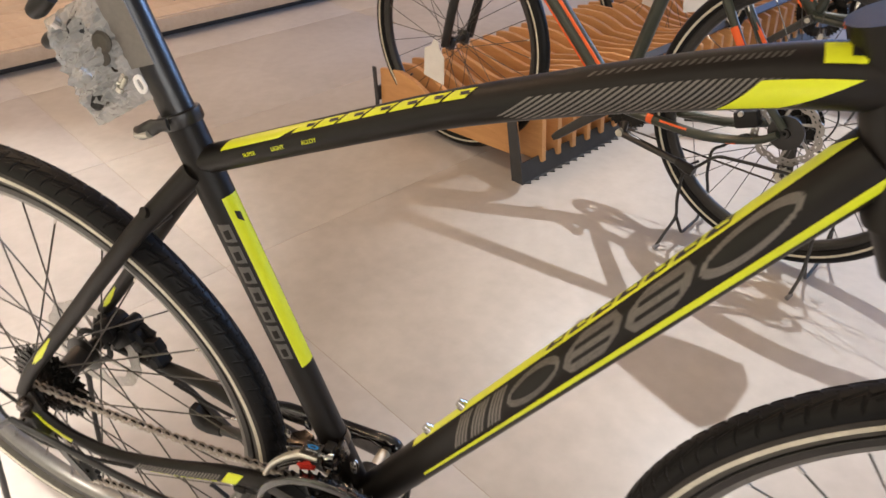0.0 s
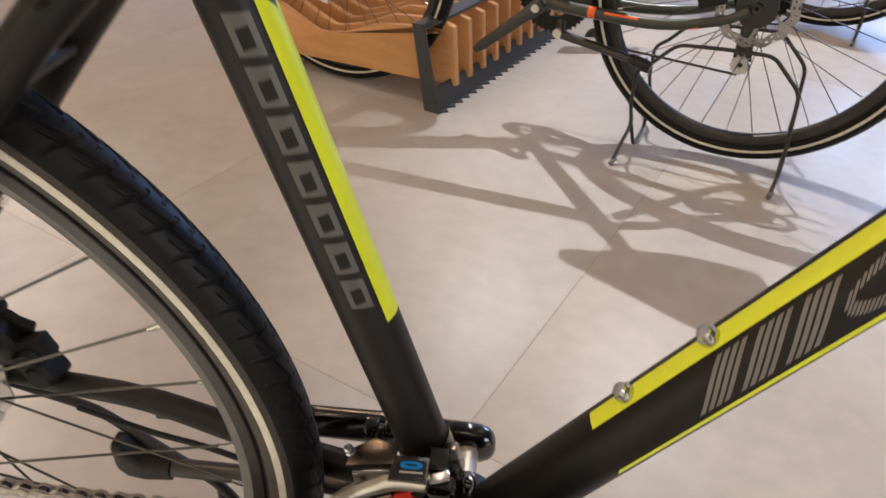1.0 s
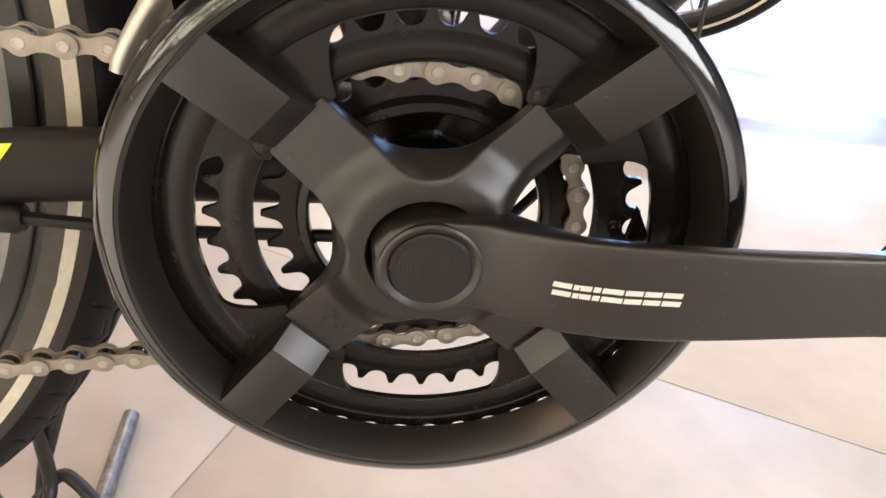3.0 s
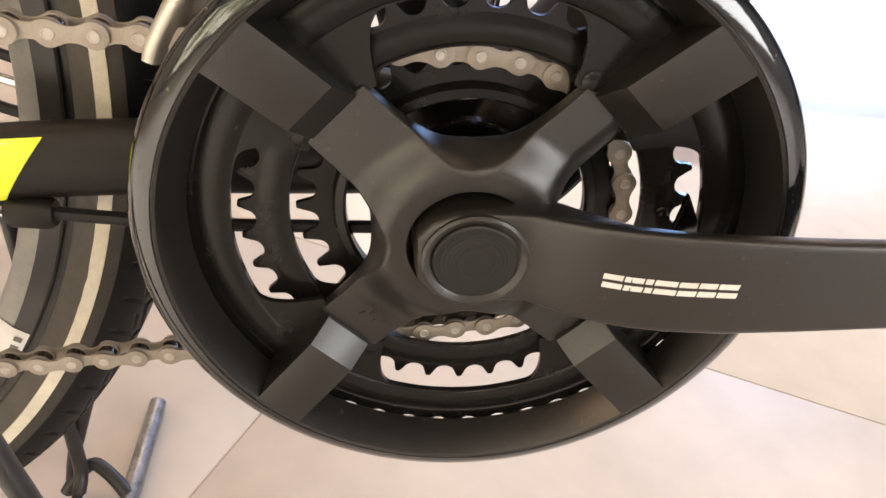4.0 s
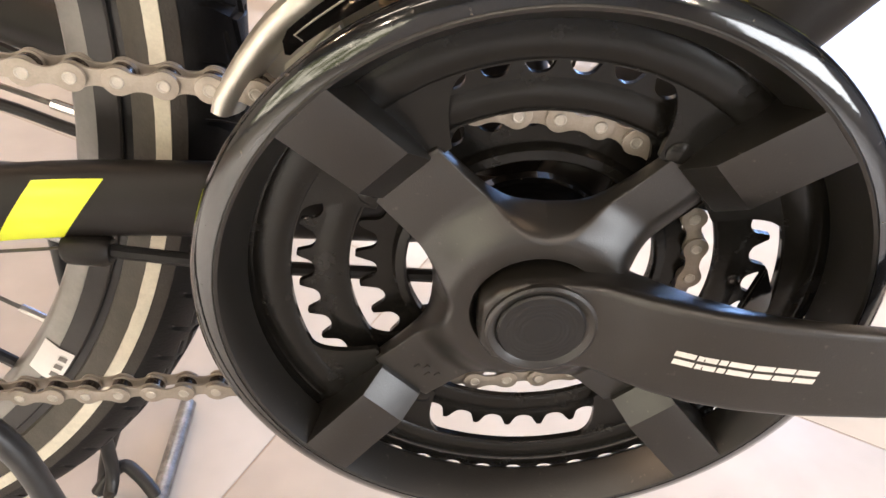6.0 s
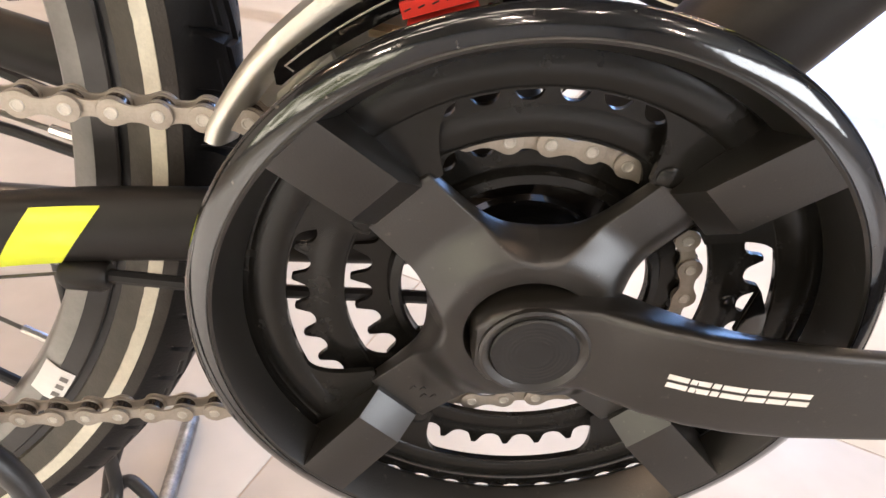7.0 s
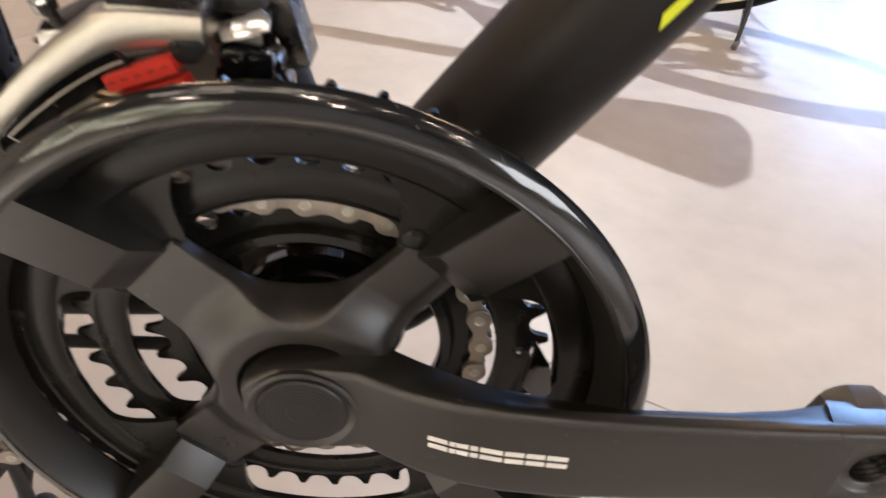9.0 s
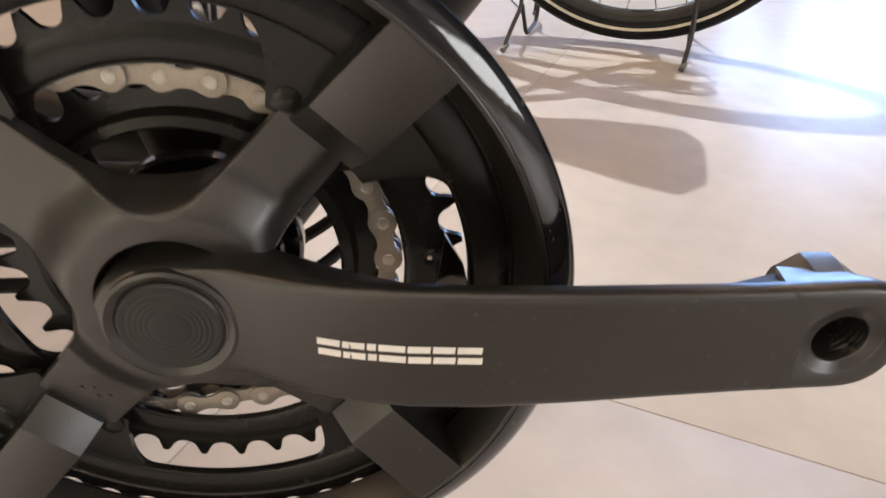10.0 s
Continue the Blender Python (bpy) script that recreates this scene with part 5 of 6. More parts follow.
    # box-shaped link that carries the badge
    bit("link", Shape().hull([(-0.0440, -0.0482, 0.4085), (-0.0205, -0.0480, 0.4080), (-0.0195, -0.0295, 0.4080), (-0.0430, -0.0295, 0.4085)], [(-0.0440, -0.0474, 0.4166), (-0.0205, -0.0474, 0.4160), (-0.0195, -0.0300, 0.4184), (-0.0425, -0.0300, 0.4190)]), LINK_STEEL, "grey satin steel link with a blue badge", bevel=0.001)
    # no hollow is cut here: a flat black disc gives the recess its shade
    rc = Vector((-0.0250, -0.0470, 0.4068))
    bit("pivot_recess", blob_box([(rc + Vector((0, d, 0)), w, h, (0.94, 0, 0.34), (-0.34, 0, 0.94), 0.9) for d, w, h in ((-0.0018, 0.0038, 0.0036), (-0.0016, 0.0042, 0.0040), (0.0030, 0.0042, 0.0040))]), DECAL_BLACK, "black disc for the dark of the recess around the pivot")
    bit("pivot_pin", Shape().cyl(rc + Vector((-0.0030, -0.0024, 0.0008)), rc + Vector((-0.0030, 0, 0.0008)), 0.0014, 14), LINK_STEEL)
    nrm = Vector((0, -0.13, 1)).normalized()
    o = Vector((-0.0305, -0.0382, 0.4178))
    ax, ay = Vector((1, 0, 0.02)).normalized(), Vector((-0.04, 1, 0.13)).normalized()

    def plate(name, w, h, lift, mat, dx=0.0, dy=0.0, rnd=0.35, label=""):
        ring = []
        for i in range(28):
            t = 2 * math.pi * (i + 0.5) / 28
            ca, sa = math.cos(t), math.sin(t)
            ring.append(o + ax * (dx + w * math.copysign(abs(ca) ** rnd, ca)) + ay * (dy + h * math.copysign(abs(sa) ** rnd, sa)))
        bit(name, Shape().hull([p - nrm * 0.0015 for p in ring], [p + nrm * lift for p in ring]), mat, label)

    plate("badge", 0.0092, 0.0052, 0.0004, DECAL_BLACK, label="black badge")
    plate("badge_emblem", 0.0070, 0.0026, 0.0007, BLUE, dy=0.0014, rnd=0.8, label="blue oval emblem")
    plate("badge_centre", 0.0038, 0.0008, 0.0009, DECAL_BLACK, dy=0.0014, rnd=0.8)
    for i in range(10):
        plate("badge_mark", 0.0005, 0.0006, 0.0007, WHITE_INK, dx=-0.0066 + i * 0.00147, dy=-0.0034)
    # red warning sticker in two strips on the lip
    for x0, zl, zr, h in ((-0.0470, 0.3948, 0.4014, 0.0038), (-0.0447, 0.3905, 0.3968, 0.0030)):
        pts = [(x0 + 0.0012, zl), (x0 + 0.0195, zr), (x0 + 0.0180, zr + h), (x0, zl + h)]
        bit("sticker", Shape().hull([(x, -0.0507, zz) for x, zz in pts], [(x, -0.0455, zz) for x, zz in pts]), RED, "red sticker strip")
        for q in range(5):
            f = 0.12 + 0.19 * q
            zc = zl + (zr - zl) * f + h * 0.5
            bit("sticker_mark", Shape().box((x0 + 0.0185 * f, -0.05075, zc), (0.0019, 0.0003, 0.0004), Euler((0, radians(-30), 0)).to_matrix().to_4x4()), DECAL_BLACK)
    # cable anchor arm and its bolt
    bit("cable_arm", Shape().hull([(-0.076, -0.026, 0.3975), (-0.044, -0.028, 0.4065), (-0.042, -0.016, 0.4105), (-0.058, -0.010, 0.4095), (-0.077, -0.016, 0.4005)], [(-0.077, -0.026, 0.3955), (-0.045, -0.029, 0.4025), (-0.042, -0.016, 0.4040), (-0.058, -0.008, 0.4030), (-0.078, -0.015, 0.3965)]), DARK_STEEL, "dark steel cable arm", bevel=0.0018)
    a, b = Vector((-0.0715, -0.020, 0.4005)), Vector((-0.0735, -0.024, 0.4135))
    bit("anchor_bolt", Shape().tube([a, a.lerp(b, 0.30), a.lerp(b, 0.31), a.lerp(b, 0.56), a.lerp(b, 0.60), a.lerp(b, 0.66), a.lerp(b, 0.67), a.lerp(b, 0.96), b], [0.0020, 0.0020, 0.0036, 0.0036, 0.0028, 0.0022, 0.0030, 0.0030, 0.0022], 8), CHROME, "silver anchor bolt", sharp=20)
    pts = [(-0.0690, 0.4035), (-0.0630, 0.4045), (-0.0450, 0.4085), (-0.0450, 0.4000), (-0.0680, 0.3910)]
    bit("support_plate", Shape().hull([(x, -0.0360, zz) for x, zz in pts], [(x, -0.0338, zz) for x, zz in pts]), CHROME, "polished support plate", bevel=0.0006)
    # uncut hole: a black disc on the plate gives its dark inside
    bit("plate_hole", Shape().cyl((-0.0622, -0.0364, 0.4000), (-0.0622, -0.0345, 0.4000), 0.0017, 14), DECAL_BLACK)
    # clamp body, hinge blocks and band screw
    turn = Euler((0, radians(3), 0)).to_matrix().to_4x4()
    bit("hinge_block", Shape().hull([(-0.0205, -0.0330, 0.4105), (-0.0085, -0.0330, 0.4105), (-0.0085, -0.0200, 0.4105), (-0.0205, -0.0200, 0.4105)], [(-0.0200, -0.0322, 0.4156), (-0.0090, -0.0322, 0.4154), (-0.0090, -0.0215, 0.4182), (-0.0200, -0.0215, 0.4184)]), PLASTIC, "black hinge block", bevel=0.0010)
    bit("hinge_block", Shape().box((-0.0140, -0.0300, 0.3870), (0.0215, 0.013, 0.0200), turn), GLOSS, bevel=0.0045)
    bit("hinge_block", Shape().box((-0.0155, -0.0240, 0.4030), (0.0150, 0.012, 0.0150), turn), GLOSS, bevel=0.0015)
    pts = [(-0.0205, 0.4050), (-0.0205, 0.4092), (-0.0140, 0.4108), (-0.0095, 0.4124), (-0.0068, 0.4110), (-0.0070, 0.4080), (-0.0130, 0.4062)]
    bit("clamp_plate", Shape().hull([(x, -0.0440 + (zz - 0.401) * 0.9, zz) for x, zz in pts], [(x, -0.0410 + (zz - 0.401) * 0.9, zz - 0.001) for x, zz in pts]), CHROME, "bright steel clamp plate", bevel=0.0006)
    bit("hinge_block", Shape().box((-0.0130, -0.0385, 0.3985), (0.0150, 0.0080, 0.0120), turn), GLOSS, bevel=0.003)
    bit("clamp_pin", Shape().cyl((-0.0075, -0.0385, 0.3985), (-0.0075, -0.030, 0.3985), 0.0034, 16), DARK_STEEL)
    bit("band_ear", Shape().box((-0.0045, -0.0190, 0.4030), (0.0070, 0.015, 0.0210), Euler((0, radians(-14), 0)).to_matrix().to_4x4()), LINK_STEEL, "grey steel clamp ear", bevel=0.0015)
    bit("band_screw", Shape().tube([(0.0035, -0.012, 0.3615), (0.0037, -0.012, 0.3635), (0.0040, -0.012, 0.3720), (0.0038, -0.012, 0.3790), (0.0034, -0.012, 0.3815)], [0.0030, 0.0048, 0.0054, 0.0046, 0.0025], 18), CHROME, "rounded silver clamp screw")
    bit("band_ear", Shape().box((-0.0655, 0.010, 0.3940), (0.0090, 0.010, 0.0130), turn), GLOSS, bevel=0.0012)
    bit("band_ear", Shape().box((-0.0530, 0.010, 0.3960), (0.0065, 0.010, 0.0140), Euler((0, radians(20), 0)).to_matrix().to_4x4()), GLOSS, bevel=0.0012)
    bit("limit_screw", Shape().cyl((-0.0150, -0.0395, 0.3845), (-0.0150, -0.030, 0.3845), 0.0018, 10), BRASS)
    bit("return_spring", Shape().tube([(-0.055, -0.040, 0.3880), (-0.030, -0.0415, 0.3860)], 0.0022, 10), BRASS, "warm steel spring")


front_derailleur()

# ---------------------------------------------------------------- its wheels
NEAR_WHEEL = wheel_meshes(104, 0.0012)
rear = wheel(NEAR_WHEEL, bike, AXLE, 32, turn=0.04)
wheel(NEAR_WHEEL, bike, FRONT, 32, hub_r=0.014, flange=0.022, turn=0.02)
# paper sticker on the rear rim
a0, a1 = radians(-34.6), radians(-30.4)
part("rim_sticker", Shape().grid([[(r * math.cos(a), y, r * math.sin(a)) for r, y in ((0.2936, -0.0109), (0.3003, -0.0134), (0.3078, -0.0139))] for a in [a0 + (a1 - a0) * i / 6 for i in range(7)]]), PAPER, rear, "pale grey rim sticker")
for i in range(3):
    a = radians(-33.9 + i * 1.1)
    part("sticker_mark", Shape().grid([[(r * math.cos(q), -0.0142, r * math.sin(q)) for r in (0.3025, 0.3060)] for q in (a, a + radians(0.6))]), DECAL_GREY, rear)


def bent(pts, fillet):
    """A line through the points with straight runs and small round bends."""
    p = [Vector(q) for q in pts]
    out = [p[0]]
    for a, b, c in zip(p, p[1:], p[2:]):
        f = min(fillet, (b - a).length * 0.45, (c - b).length * 0.45)
        s, e = b + (a - b).normalized() * f, b + (c - b).normalized() * f
        out += [s.lerp(b, t).lerp(b.lerp(e, t), t) for t in (0.0, 0.25, 0.5, 0.75, 1.0)]
    return out + [p[-1]]


def wire_stand(name, lines, feet, m=None, r=0.0045, label="", tips=()):
    st = root(name, label, "bicycle stand", m, group="bicycle stands")
    for ln in lines:
        part("bent_wire", Shape().tube(bent(ln, 0.018), r, 12), STAND, st)
    for a, b in feet:
        part("foot", Shape().tube([a, b], r * 1.35, 12), FOOT_GREY, st, "worn grey foot")
    return st


wire_stand("bicycle_stand", [
    [(-0.47, -0.085, 0.345), (-0.33, -0.088, 0.315), (-0.20, -0.088, 0.285), (-0.165, -0.090, 0.255), (-0.150, -0.097, 0.19), (-0.135, -0.115, 0.09), (-0.125, -0.140, 0.010)],
    [(-0.47, 0.085, 0.345), (-0.33, 0.080, 0.300), (-0.22, 0.060, 0.235), (-0.195, 0.055, 0.190), (-0.200, 0.058, 0.120), (-0.230, 0.058, 0.040), (-0.236, 0.054, 0.012)],
    [(-0.60, -0.088, 0.010), (-0.58, -0.090, 0.12), (-0.53, -0.088, 0.30), (-0.47, -0.085, 0.345)],
    [(-0.60, 0.088, 0.010), (-0.58, 0.090, 0.12), (-0.53, 0.088, 0.30), (-0.47, 0.085, 0.345)],
    [(-0.205, -0.088, 0.287), (-0.225, -0.05, 0.020), (-0.225, 0.05, 0.020), (-0.222, 0.062, 0.235)],
    [(-0.238, 0.048, 0.010), (-0.230, 0.054, 0.022), (-0.221, 0.060, 0.027), (-0.208, 0.054, 0.018), (-0.198, 0.046, 0.010)],
], [((-0.1965, 0.030, 0.0075), (-0.2005, 0.130, 0.0075))], label="black wire stand with grey feet holding the rear wheel")

# ---------------------------------------------------------------- packet hung on the seat post
def packet():
    bag = root("accessory_packet", "clear plastic packet of small fittings tied to the seat post", "plastic packet", Matrix.Translation((-0.197, -0.014, 0.840)))
    rnd = random.Random(4)
    ax, side = Vector((-0.34, 0, 0.94)).normalized(), Vector((0.94, 0, 0.34)).normalized()

    def skin(u, v, face):
        """A crumpled flat pouch, u across and v along it, from -1 to 1."""
        puff = (1 - u ** 4) * (1 - v ** 4)
        q = Vector((u * 2.1, v * 2.6, face * 3.0))
        crease = 1.5 * abs(noise.noise(q * 1.3)) + 1.3 * abs(noise.noise(q * 3.1)) + 0.7 * abs(noise.noise(q * 7.0)) - 0.8
        edge = 1 + 0.05 * noise.noise(q * 2.0)
        return side * (0.043 * u * edge + 0.004 * v - 0.006) + ax * (0.050 * v * edge + 0.005 * u) + Vector((0, face * (0.017 * puff + 0.011 * puff * crease + 0.0008), 0))

    n = 44
    sh = Shape()
    for face in (-1, 1):
        sh.grid([[skin(-1 + 2 * i / n, -1 + 2 * j / n, face) for j in range(n + 1)] for i in range(n + 1)])
    part("bag", sh, BAG, bag, "crumpled clear polythene bag", sharp=14)
    tones = (SIDEWALL, BRUSHED, DARK_STEEL, CABLE, NIPPLE, DECAL_GREY)
    for i in range(26):
        q = side * rnd.uniform(-0.026, 0.026) + ax * rnd.uniform(-0.036, 0.036) + Vector((0, rnd.uniform(-0.014, 0.004), 0))
        d = Vector((rnd.uniform(-1, 1), rnd.uniform(-0.3, 0.3), rnd.uniform(-1, 1))).normalized()
        r = rnd.uniform(0.0045, 0.0095)
        if i % 3 == 0:
            sh = Shape().tube([q, q + Vector((0.1, -1, 0.2)) * 0.002, q + Vector((0.1, -1, 0.2)) * 0.004], [r * 1.1, r * 1.2, r * 0.9], 18)
        else:
            sh = Shape().tube([q - d * r, q - d * r * 0.3, q - d * r * 0.28, q + d * r * 1.6], [r * 0.6, r * 0.6, r * 0.32, r * 0.30], 12)
        part("fitting", sh, tones[i % 6], bag)
    for a, b, r in (((-0.062, -0.004, 0.036), (-0.035, -0.004, 0.052), 0.009), ((-0.066, 0.004, 0.006), (-0.040, 0.0, 0.018), 0.008), ((-0.046, 0.0, 0.060), (-0.020, 0.0, 0.064), 0.009)):
        a, b = Vector(a), Vector(b)
        part("rubber_end", Shape().tube([a, a.lerp(b, 0.3), b], [r * 0.8, r, r * 0.75], 14), CABLE, bag, "black rubber end")
    part("paper_card", Shape().box((0.036, -0.006, 0.040), (0.030, 0.001, 0.085), Euler((0, radians(-16), 0)).to_matrix().to_4x4()), DECAL_GREY, bag, "grey printed card")
    part("clip", Shape().tube(smoothed([(0.054, -0.018, -0.004), (0.060, -0.020, -0.013), (0.055, -0.021, -0.017), (0.049, -0.019, -0.008), (0.054, -0.018, -0.004)], 4), 0.0019, 8, flat=0.7), PAPER, bag, "white plastic clip")
    part("strap", Shape().tube(smoothed([(-0.02, 0, 0.055), (0.01, -0.014, 0.075), (0.05, -0.020, 0.070), (0.075, 0.0, 0.068)], 5), 0.003, 8, flat=0.4), PAPER, bag)


packet()


# ---------------------------------------------------------------- slatted wooden rack
RACK = Matrix(((-U.x, V.x, 0, -0.157), (-U.y, V.y, 0, 1.368), (0, 0, 1, 0), (0, 0, 0, 1)))


def rack():
    rk = root("display_rack", "slatted birch plywood bicycle rack with dark steel front plate", "bicycle rack", RACK)
    n, step = 40, 0.0735

    def crest(x, y):
        """Height of the slats' upper edge at that place."""
        base = np.interp(x, [0.03, 0.075, 0.198, 0.301, 0.401, 0.525, 0.609, 0.70], [0.205, 0.209, 0.192, 0.151, 0.134, 0.186, 0.20, 0.185])
        wave = 0.030 * math.sin(9.0 * x - 2.4 * y) * math.sin(math.pi * min(1, max(0, (x - 0.06) / 0.6)))
        return float(base) + wave * min(1.0, y / 0.3)

    for k in range(n):
        y = 0.004 + k * step
        xs = [0.055 + 0.645 * i / 22 for i in range(23)]
        up = [(x, crest(x, y)) for x in xs]
        front = [(0.006, 0.042), (0.016, 0.196)] if k else [(0.043, 0.074), (0.068, 0.208)]
        outline = front + up + [(0.705, 0.045)]
        sh = Shape().hull([(x, y, z) for x, z in outline], [(x, y + 0.018, z) for x, z in outline])
        part("side_board" if k == 0 else "slat", sh, PLYWOOD, rk, "end board with a waved upper edge" if k == 0 else "", bevel=0.0012)
    L = n * step
    # folded steel front: sloped apron, upper band, toothed edge on the floor
    sh = Shape().hull([(0.0, -0.012, 0.0), (0.020, -0.012, 0.060), (0.024, -0.012, 0.060), (0.004, -0.012, 0.0)], [(0.0, L, 0.0), (0.020, L, 0.060), (0.024, L, 0.060), (0.004, L, 0.0)])
    part("apron", sh, PLATE, rk, "dark grey steel apron")
    part("upper_band", Shape().hull([(0.040, -0.012, 0.215), (0.075, -0.012, 0.222), (0.075, -0.012, 0.216), (0.040, -0.012, 0.209)], [(0.040, L, 0.215), (0.075, L, 0.222), (0.075, L, 0.216), (0.040, L, 0.209)]), PLATE, rk)
    part("end_strip", Shape().hull([(-0.002, -0.016, 0.0), (0.044, -0.016, 0.0), (0.078, -0.016, 0.222), (0.044, -0.016, 0.222)], [(-0.002, -0.010, 0.0), (0.044, -0.010, 0.0), (0.078, -0.010, 0.222), (0.044, -0.010, 0.222)]), PLATE, rk, "dark steel end strip")
    tooth = mesh("tooth", Shape().hull([(0.004, -0.0183, 0.001), (-0.015, 0.0, 0.001), (0.004, 0.0183, 0.001)], [(0.004, -0.0183, 0.004), (-0.015, 0.0, 0.004), (0.004, 0.0183, 0.004)]), PLATE)
    for k in range(2 * n):
        piece("tooth", tooth, rk, Matrix.Translation((0, 0.008 + k * step / 2, 0)))
    part("back_strip", Shape().hull([(0.706, -0.010, 0.0), (0.722, -0.010, 0.0), (0.728, -0.010, 0.188), (0.712, -0.010, 0.188)], [(0.706, -0.004, 0.0), (0.722, -0.004, 0.0), (0.728, -0.004, 0.188), (0.712, -0.004, 0.188)]), PLATE, rk)
    part("back_rail", Shape().box((0.718, L / 2, 0.09), (0.012, L, 0.05)), PLATE, rk)


rack()


# ---------------------------------------------------------------- dark green bicycles in the rack
FAR_WHEEL = wheel_meshes(90, 0.0, RUBBER, RIM_BLACK)


def green_bicycle(m):
    b = root("bicycle", "dark olive green bicycle with orange decals, front wheel in the rack", "bicycle", m, group="green bicycles in the rack")
    bb, ra, fa = Vector((0.45, 0, 0.300)), Vector((0, 0, 0.360)), Vector((1.029, 0, 0.352))
    st_top, head_t, head_b = Vector((0.305, 0, 0.80)), Vector((0.845, 0, 0.885)), Vector((0.890, 0, 0.760))
    wheel(FAR_WHEEL, b, ra, 32)
    wheel(FAR_WHEEL, b, fa, 32, hub_r=0.014, flange=0.024)
    part("seat_tube", Shape().tube([bb, st_top], 0.0175, 20), GREEN, b)
    dt = part("down_tube", Shape().tube([bb, bb.lerp(head_b, 0.5), head_b], [0.023, 0.0235, 0.024], 24), GREEN, b)
    d = (head_b - bb).normalized()
    nn = Vector((-d.z, 0, d.x))
    for sgn in (1, -1):
        p0, p1 = bb + d * 0.05 + nn * sgn * 0.019 + Vector((0, 0.0135, 0)), bb + d * 0.42 + nn * sgn * 0.019 + Vector((0, 0.0135, 0))
        part("orange_stripe", Shape().tube([p0, p1], 0.0046, 8), ORANGE, dt, "orange stripe")
    part("top_tube", Shape().tube([st_top - Vector((0, 0, 0.05)), head_t - Vector((0, 0, 0.03))], [0.015, 0.018], 18), GREEN, b)
    part("head_tube", Shape().tube([head_b + (head_b - head_t) * 0.1, head_t], 0.022, 20), GREEN, b)
    part("bottom_bracket_shell", Shape().lathe([(0.006, -0.036), (0.021, -0.036), (0.021, 0.036), (0.006, 0.036)], 28, bb), GREEN, b)
    for s in (1, -1):
        cs = part("chainstay", Shape().tube(smoothed([bb + Vector((-0.01, s * 0.026, 0)), (0.33, s * 0.040, 0.298), (0.18, s * 0.055, 0.300), (0.06, s * 0.064, 0.328), ra + Vector((0.012, s * 0.066, -0.004))], 5), along([0.0135, 0.0135, 0.012, 0.010, 0.009], 5), 14), GREEN, b)
        if s == 1:
            part("orange_mark", Shape().tube([(0.338, 0.0465, 0.300), (0.322, 0.0475, 0.300)], 0.0128, 12, flat=0.6), ORANGE, cs, "orange band")
            part("orange_mark", Shape().tube([(0.30, 0.0525, 0.3015), (0.225, 0.0590, 0.3015)], 0.0058, 10, flat=0.5), ORANGE, cs)
            part("orange_mark", Shape().tube([(0.13, 0.0655, 0.306), (0.10, 0.0675, 0.312)], 0.0060, 10, flat=0.5), ORANGE, cs)
            part("orange_mark", Shape().tube([(0.072, 0.0700, 0.325), (0.052, 0.0705, 0.333)], 0.0055, 10, flat=0.5), ORANGE, cs)
        ss = part("seatstay", Shape().tube(smoothed([st_top + Vector((-0.015, s * 0.014, -0.06)), (0.20, s * 0.040, 0.62), (0.10, s * 0.056, 0.47), ra + Vector((0.004, s * 0.066, 0.012))], 5), along([0.011, 0.010, 0.0095, 0.009], 5), 14), GREEN, b)
        part("orange_mark", Shape().tube([(0.165, s * 0.0480 + 0.004, 0.565), (0.115, s * 0.0545 + 0.004, 0.492)], 0.0090, 10, flat=0.7), ORANGE, ss, "orange band")
        part("fork_leg", Shape().tube(smoothed([head_b + Vector((0.005, s * 0.02, -0.03)), (0.915, s * 0.058, 0.67), (0.985, s * 0.060, 0.48), fa + Vector((-0.004, s * 0.056, 0))], 5), 0.014, 16), DECAL_BLACK, b, "black fork leg")
    part("fork_crown", Shape().box((0.905, 0, 0.715), (0.045, 0.13, 0.035), Euler((0, radians(-20), 0)).to_matrix().to_4x4()), DECAL_BLACK, b, bevel=0.008)
    part("seat_post", Shape().tube([st_top, (0.268, 0, 0.925)], 0.0145, 16), PLASTIC, b)
    rows = []
    for i in range(15):
        f = i / 14
        x = 0.115 + 0.262 * f
        hw = 0.019 * math.sqrt(max(0.08, 1 - max(0.0, (f - 0.86) / 0.14) ** 2)) + 0.059 * max(0.0, math.cos(min(1.0, f * 1.15) * math.pi / 2)) ** 0.9
        rows.append(((x, 0, 0.955 + 0.008 * math.cos(f * 6)), hw if i else 0.05, 0.022 - 0.006 * f, (0, 1, 0), (0, 0, 1), 0.75))
    part("saddle", blob_box(rows), SADDLE, b, "black saddle", sharp=60)
    # crank, chainring side parts, rotor and caliper
    part("crank_axle", Shape().lathe([(0.0, -0.07), (0.009, -0.07), (0.009, 0.078), (0.0, 0.078)], 14, bb, close=False), BRUSHED, b)
    ca = Vector((0.135, 0.0, -0.112)).normalized()
    cn = Vector((-ca.z, 0, ca.x))
    part("crank_arm", blob_box([(bb + ca * q + Vector((0, o, 0)), hh, 0.008, cn, Vector((0, 1, 0)), 0.5) for q, hh, o in ((-0.016, 0.012, 0.070), (0.0, 0.017, 0.071), (0.03, 0.0145, 0.074), (0.16, 0.012, 0.086), (0.181, 0.008, 0.086))]), CRANK, b, "black crank arm")
    part("crank_arm", blob_box([(bb - ca * q + Vector((0, -o, 0)), hh, 0.008, cn, Vector((0, 1, 0)), 0.5) for q, hh, o in ((-0.016, 0.012, 0.070), (0.0, 0.017, 0.071), (0.03, 0.0145, 0.074), (0.16, 0.012, 0.086), (0.181, 0.008, 0.086))]), CRANK, b)
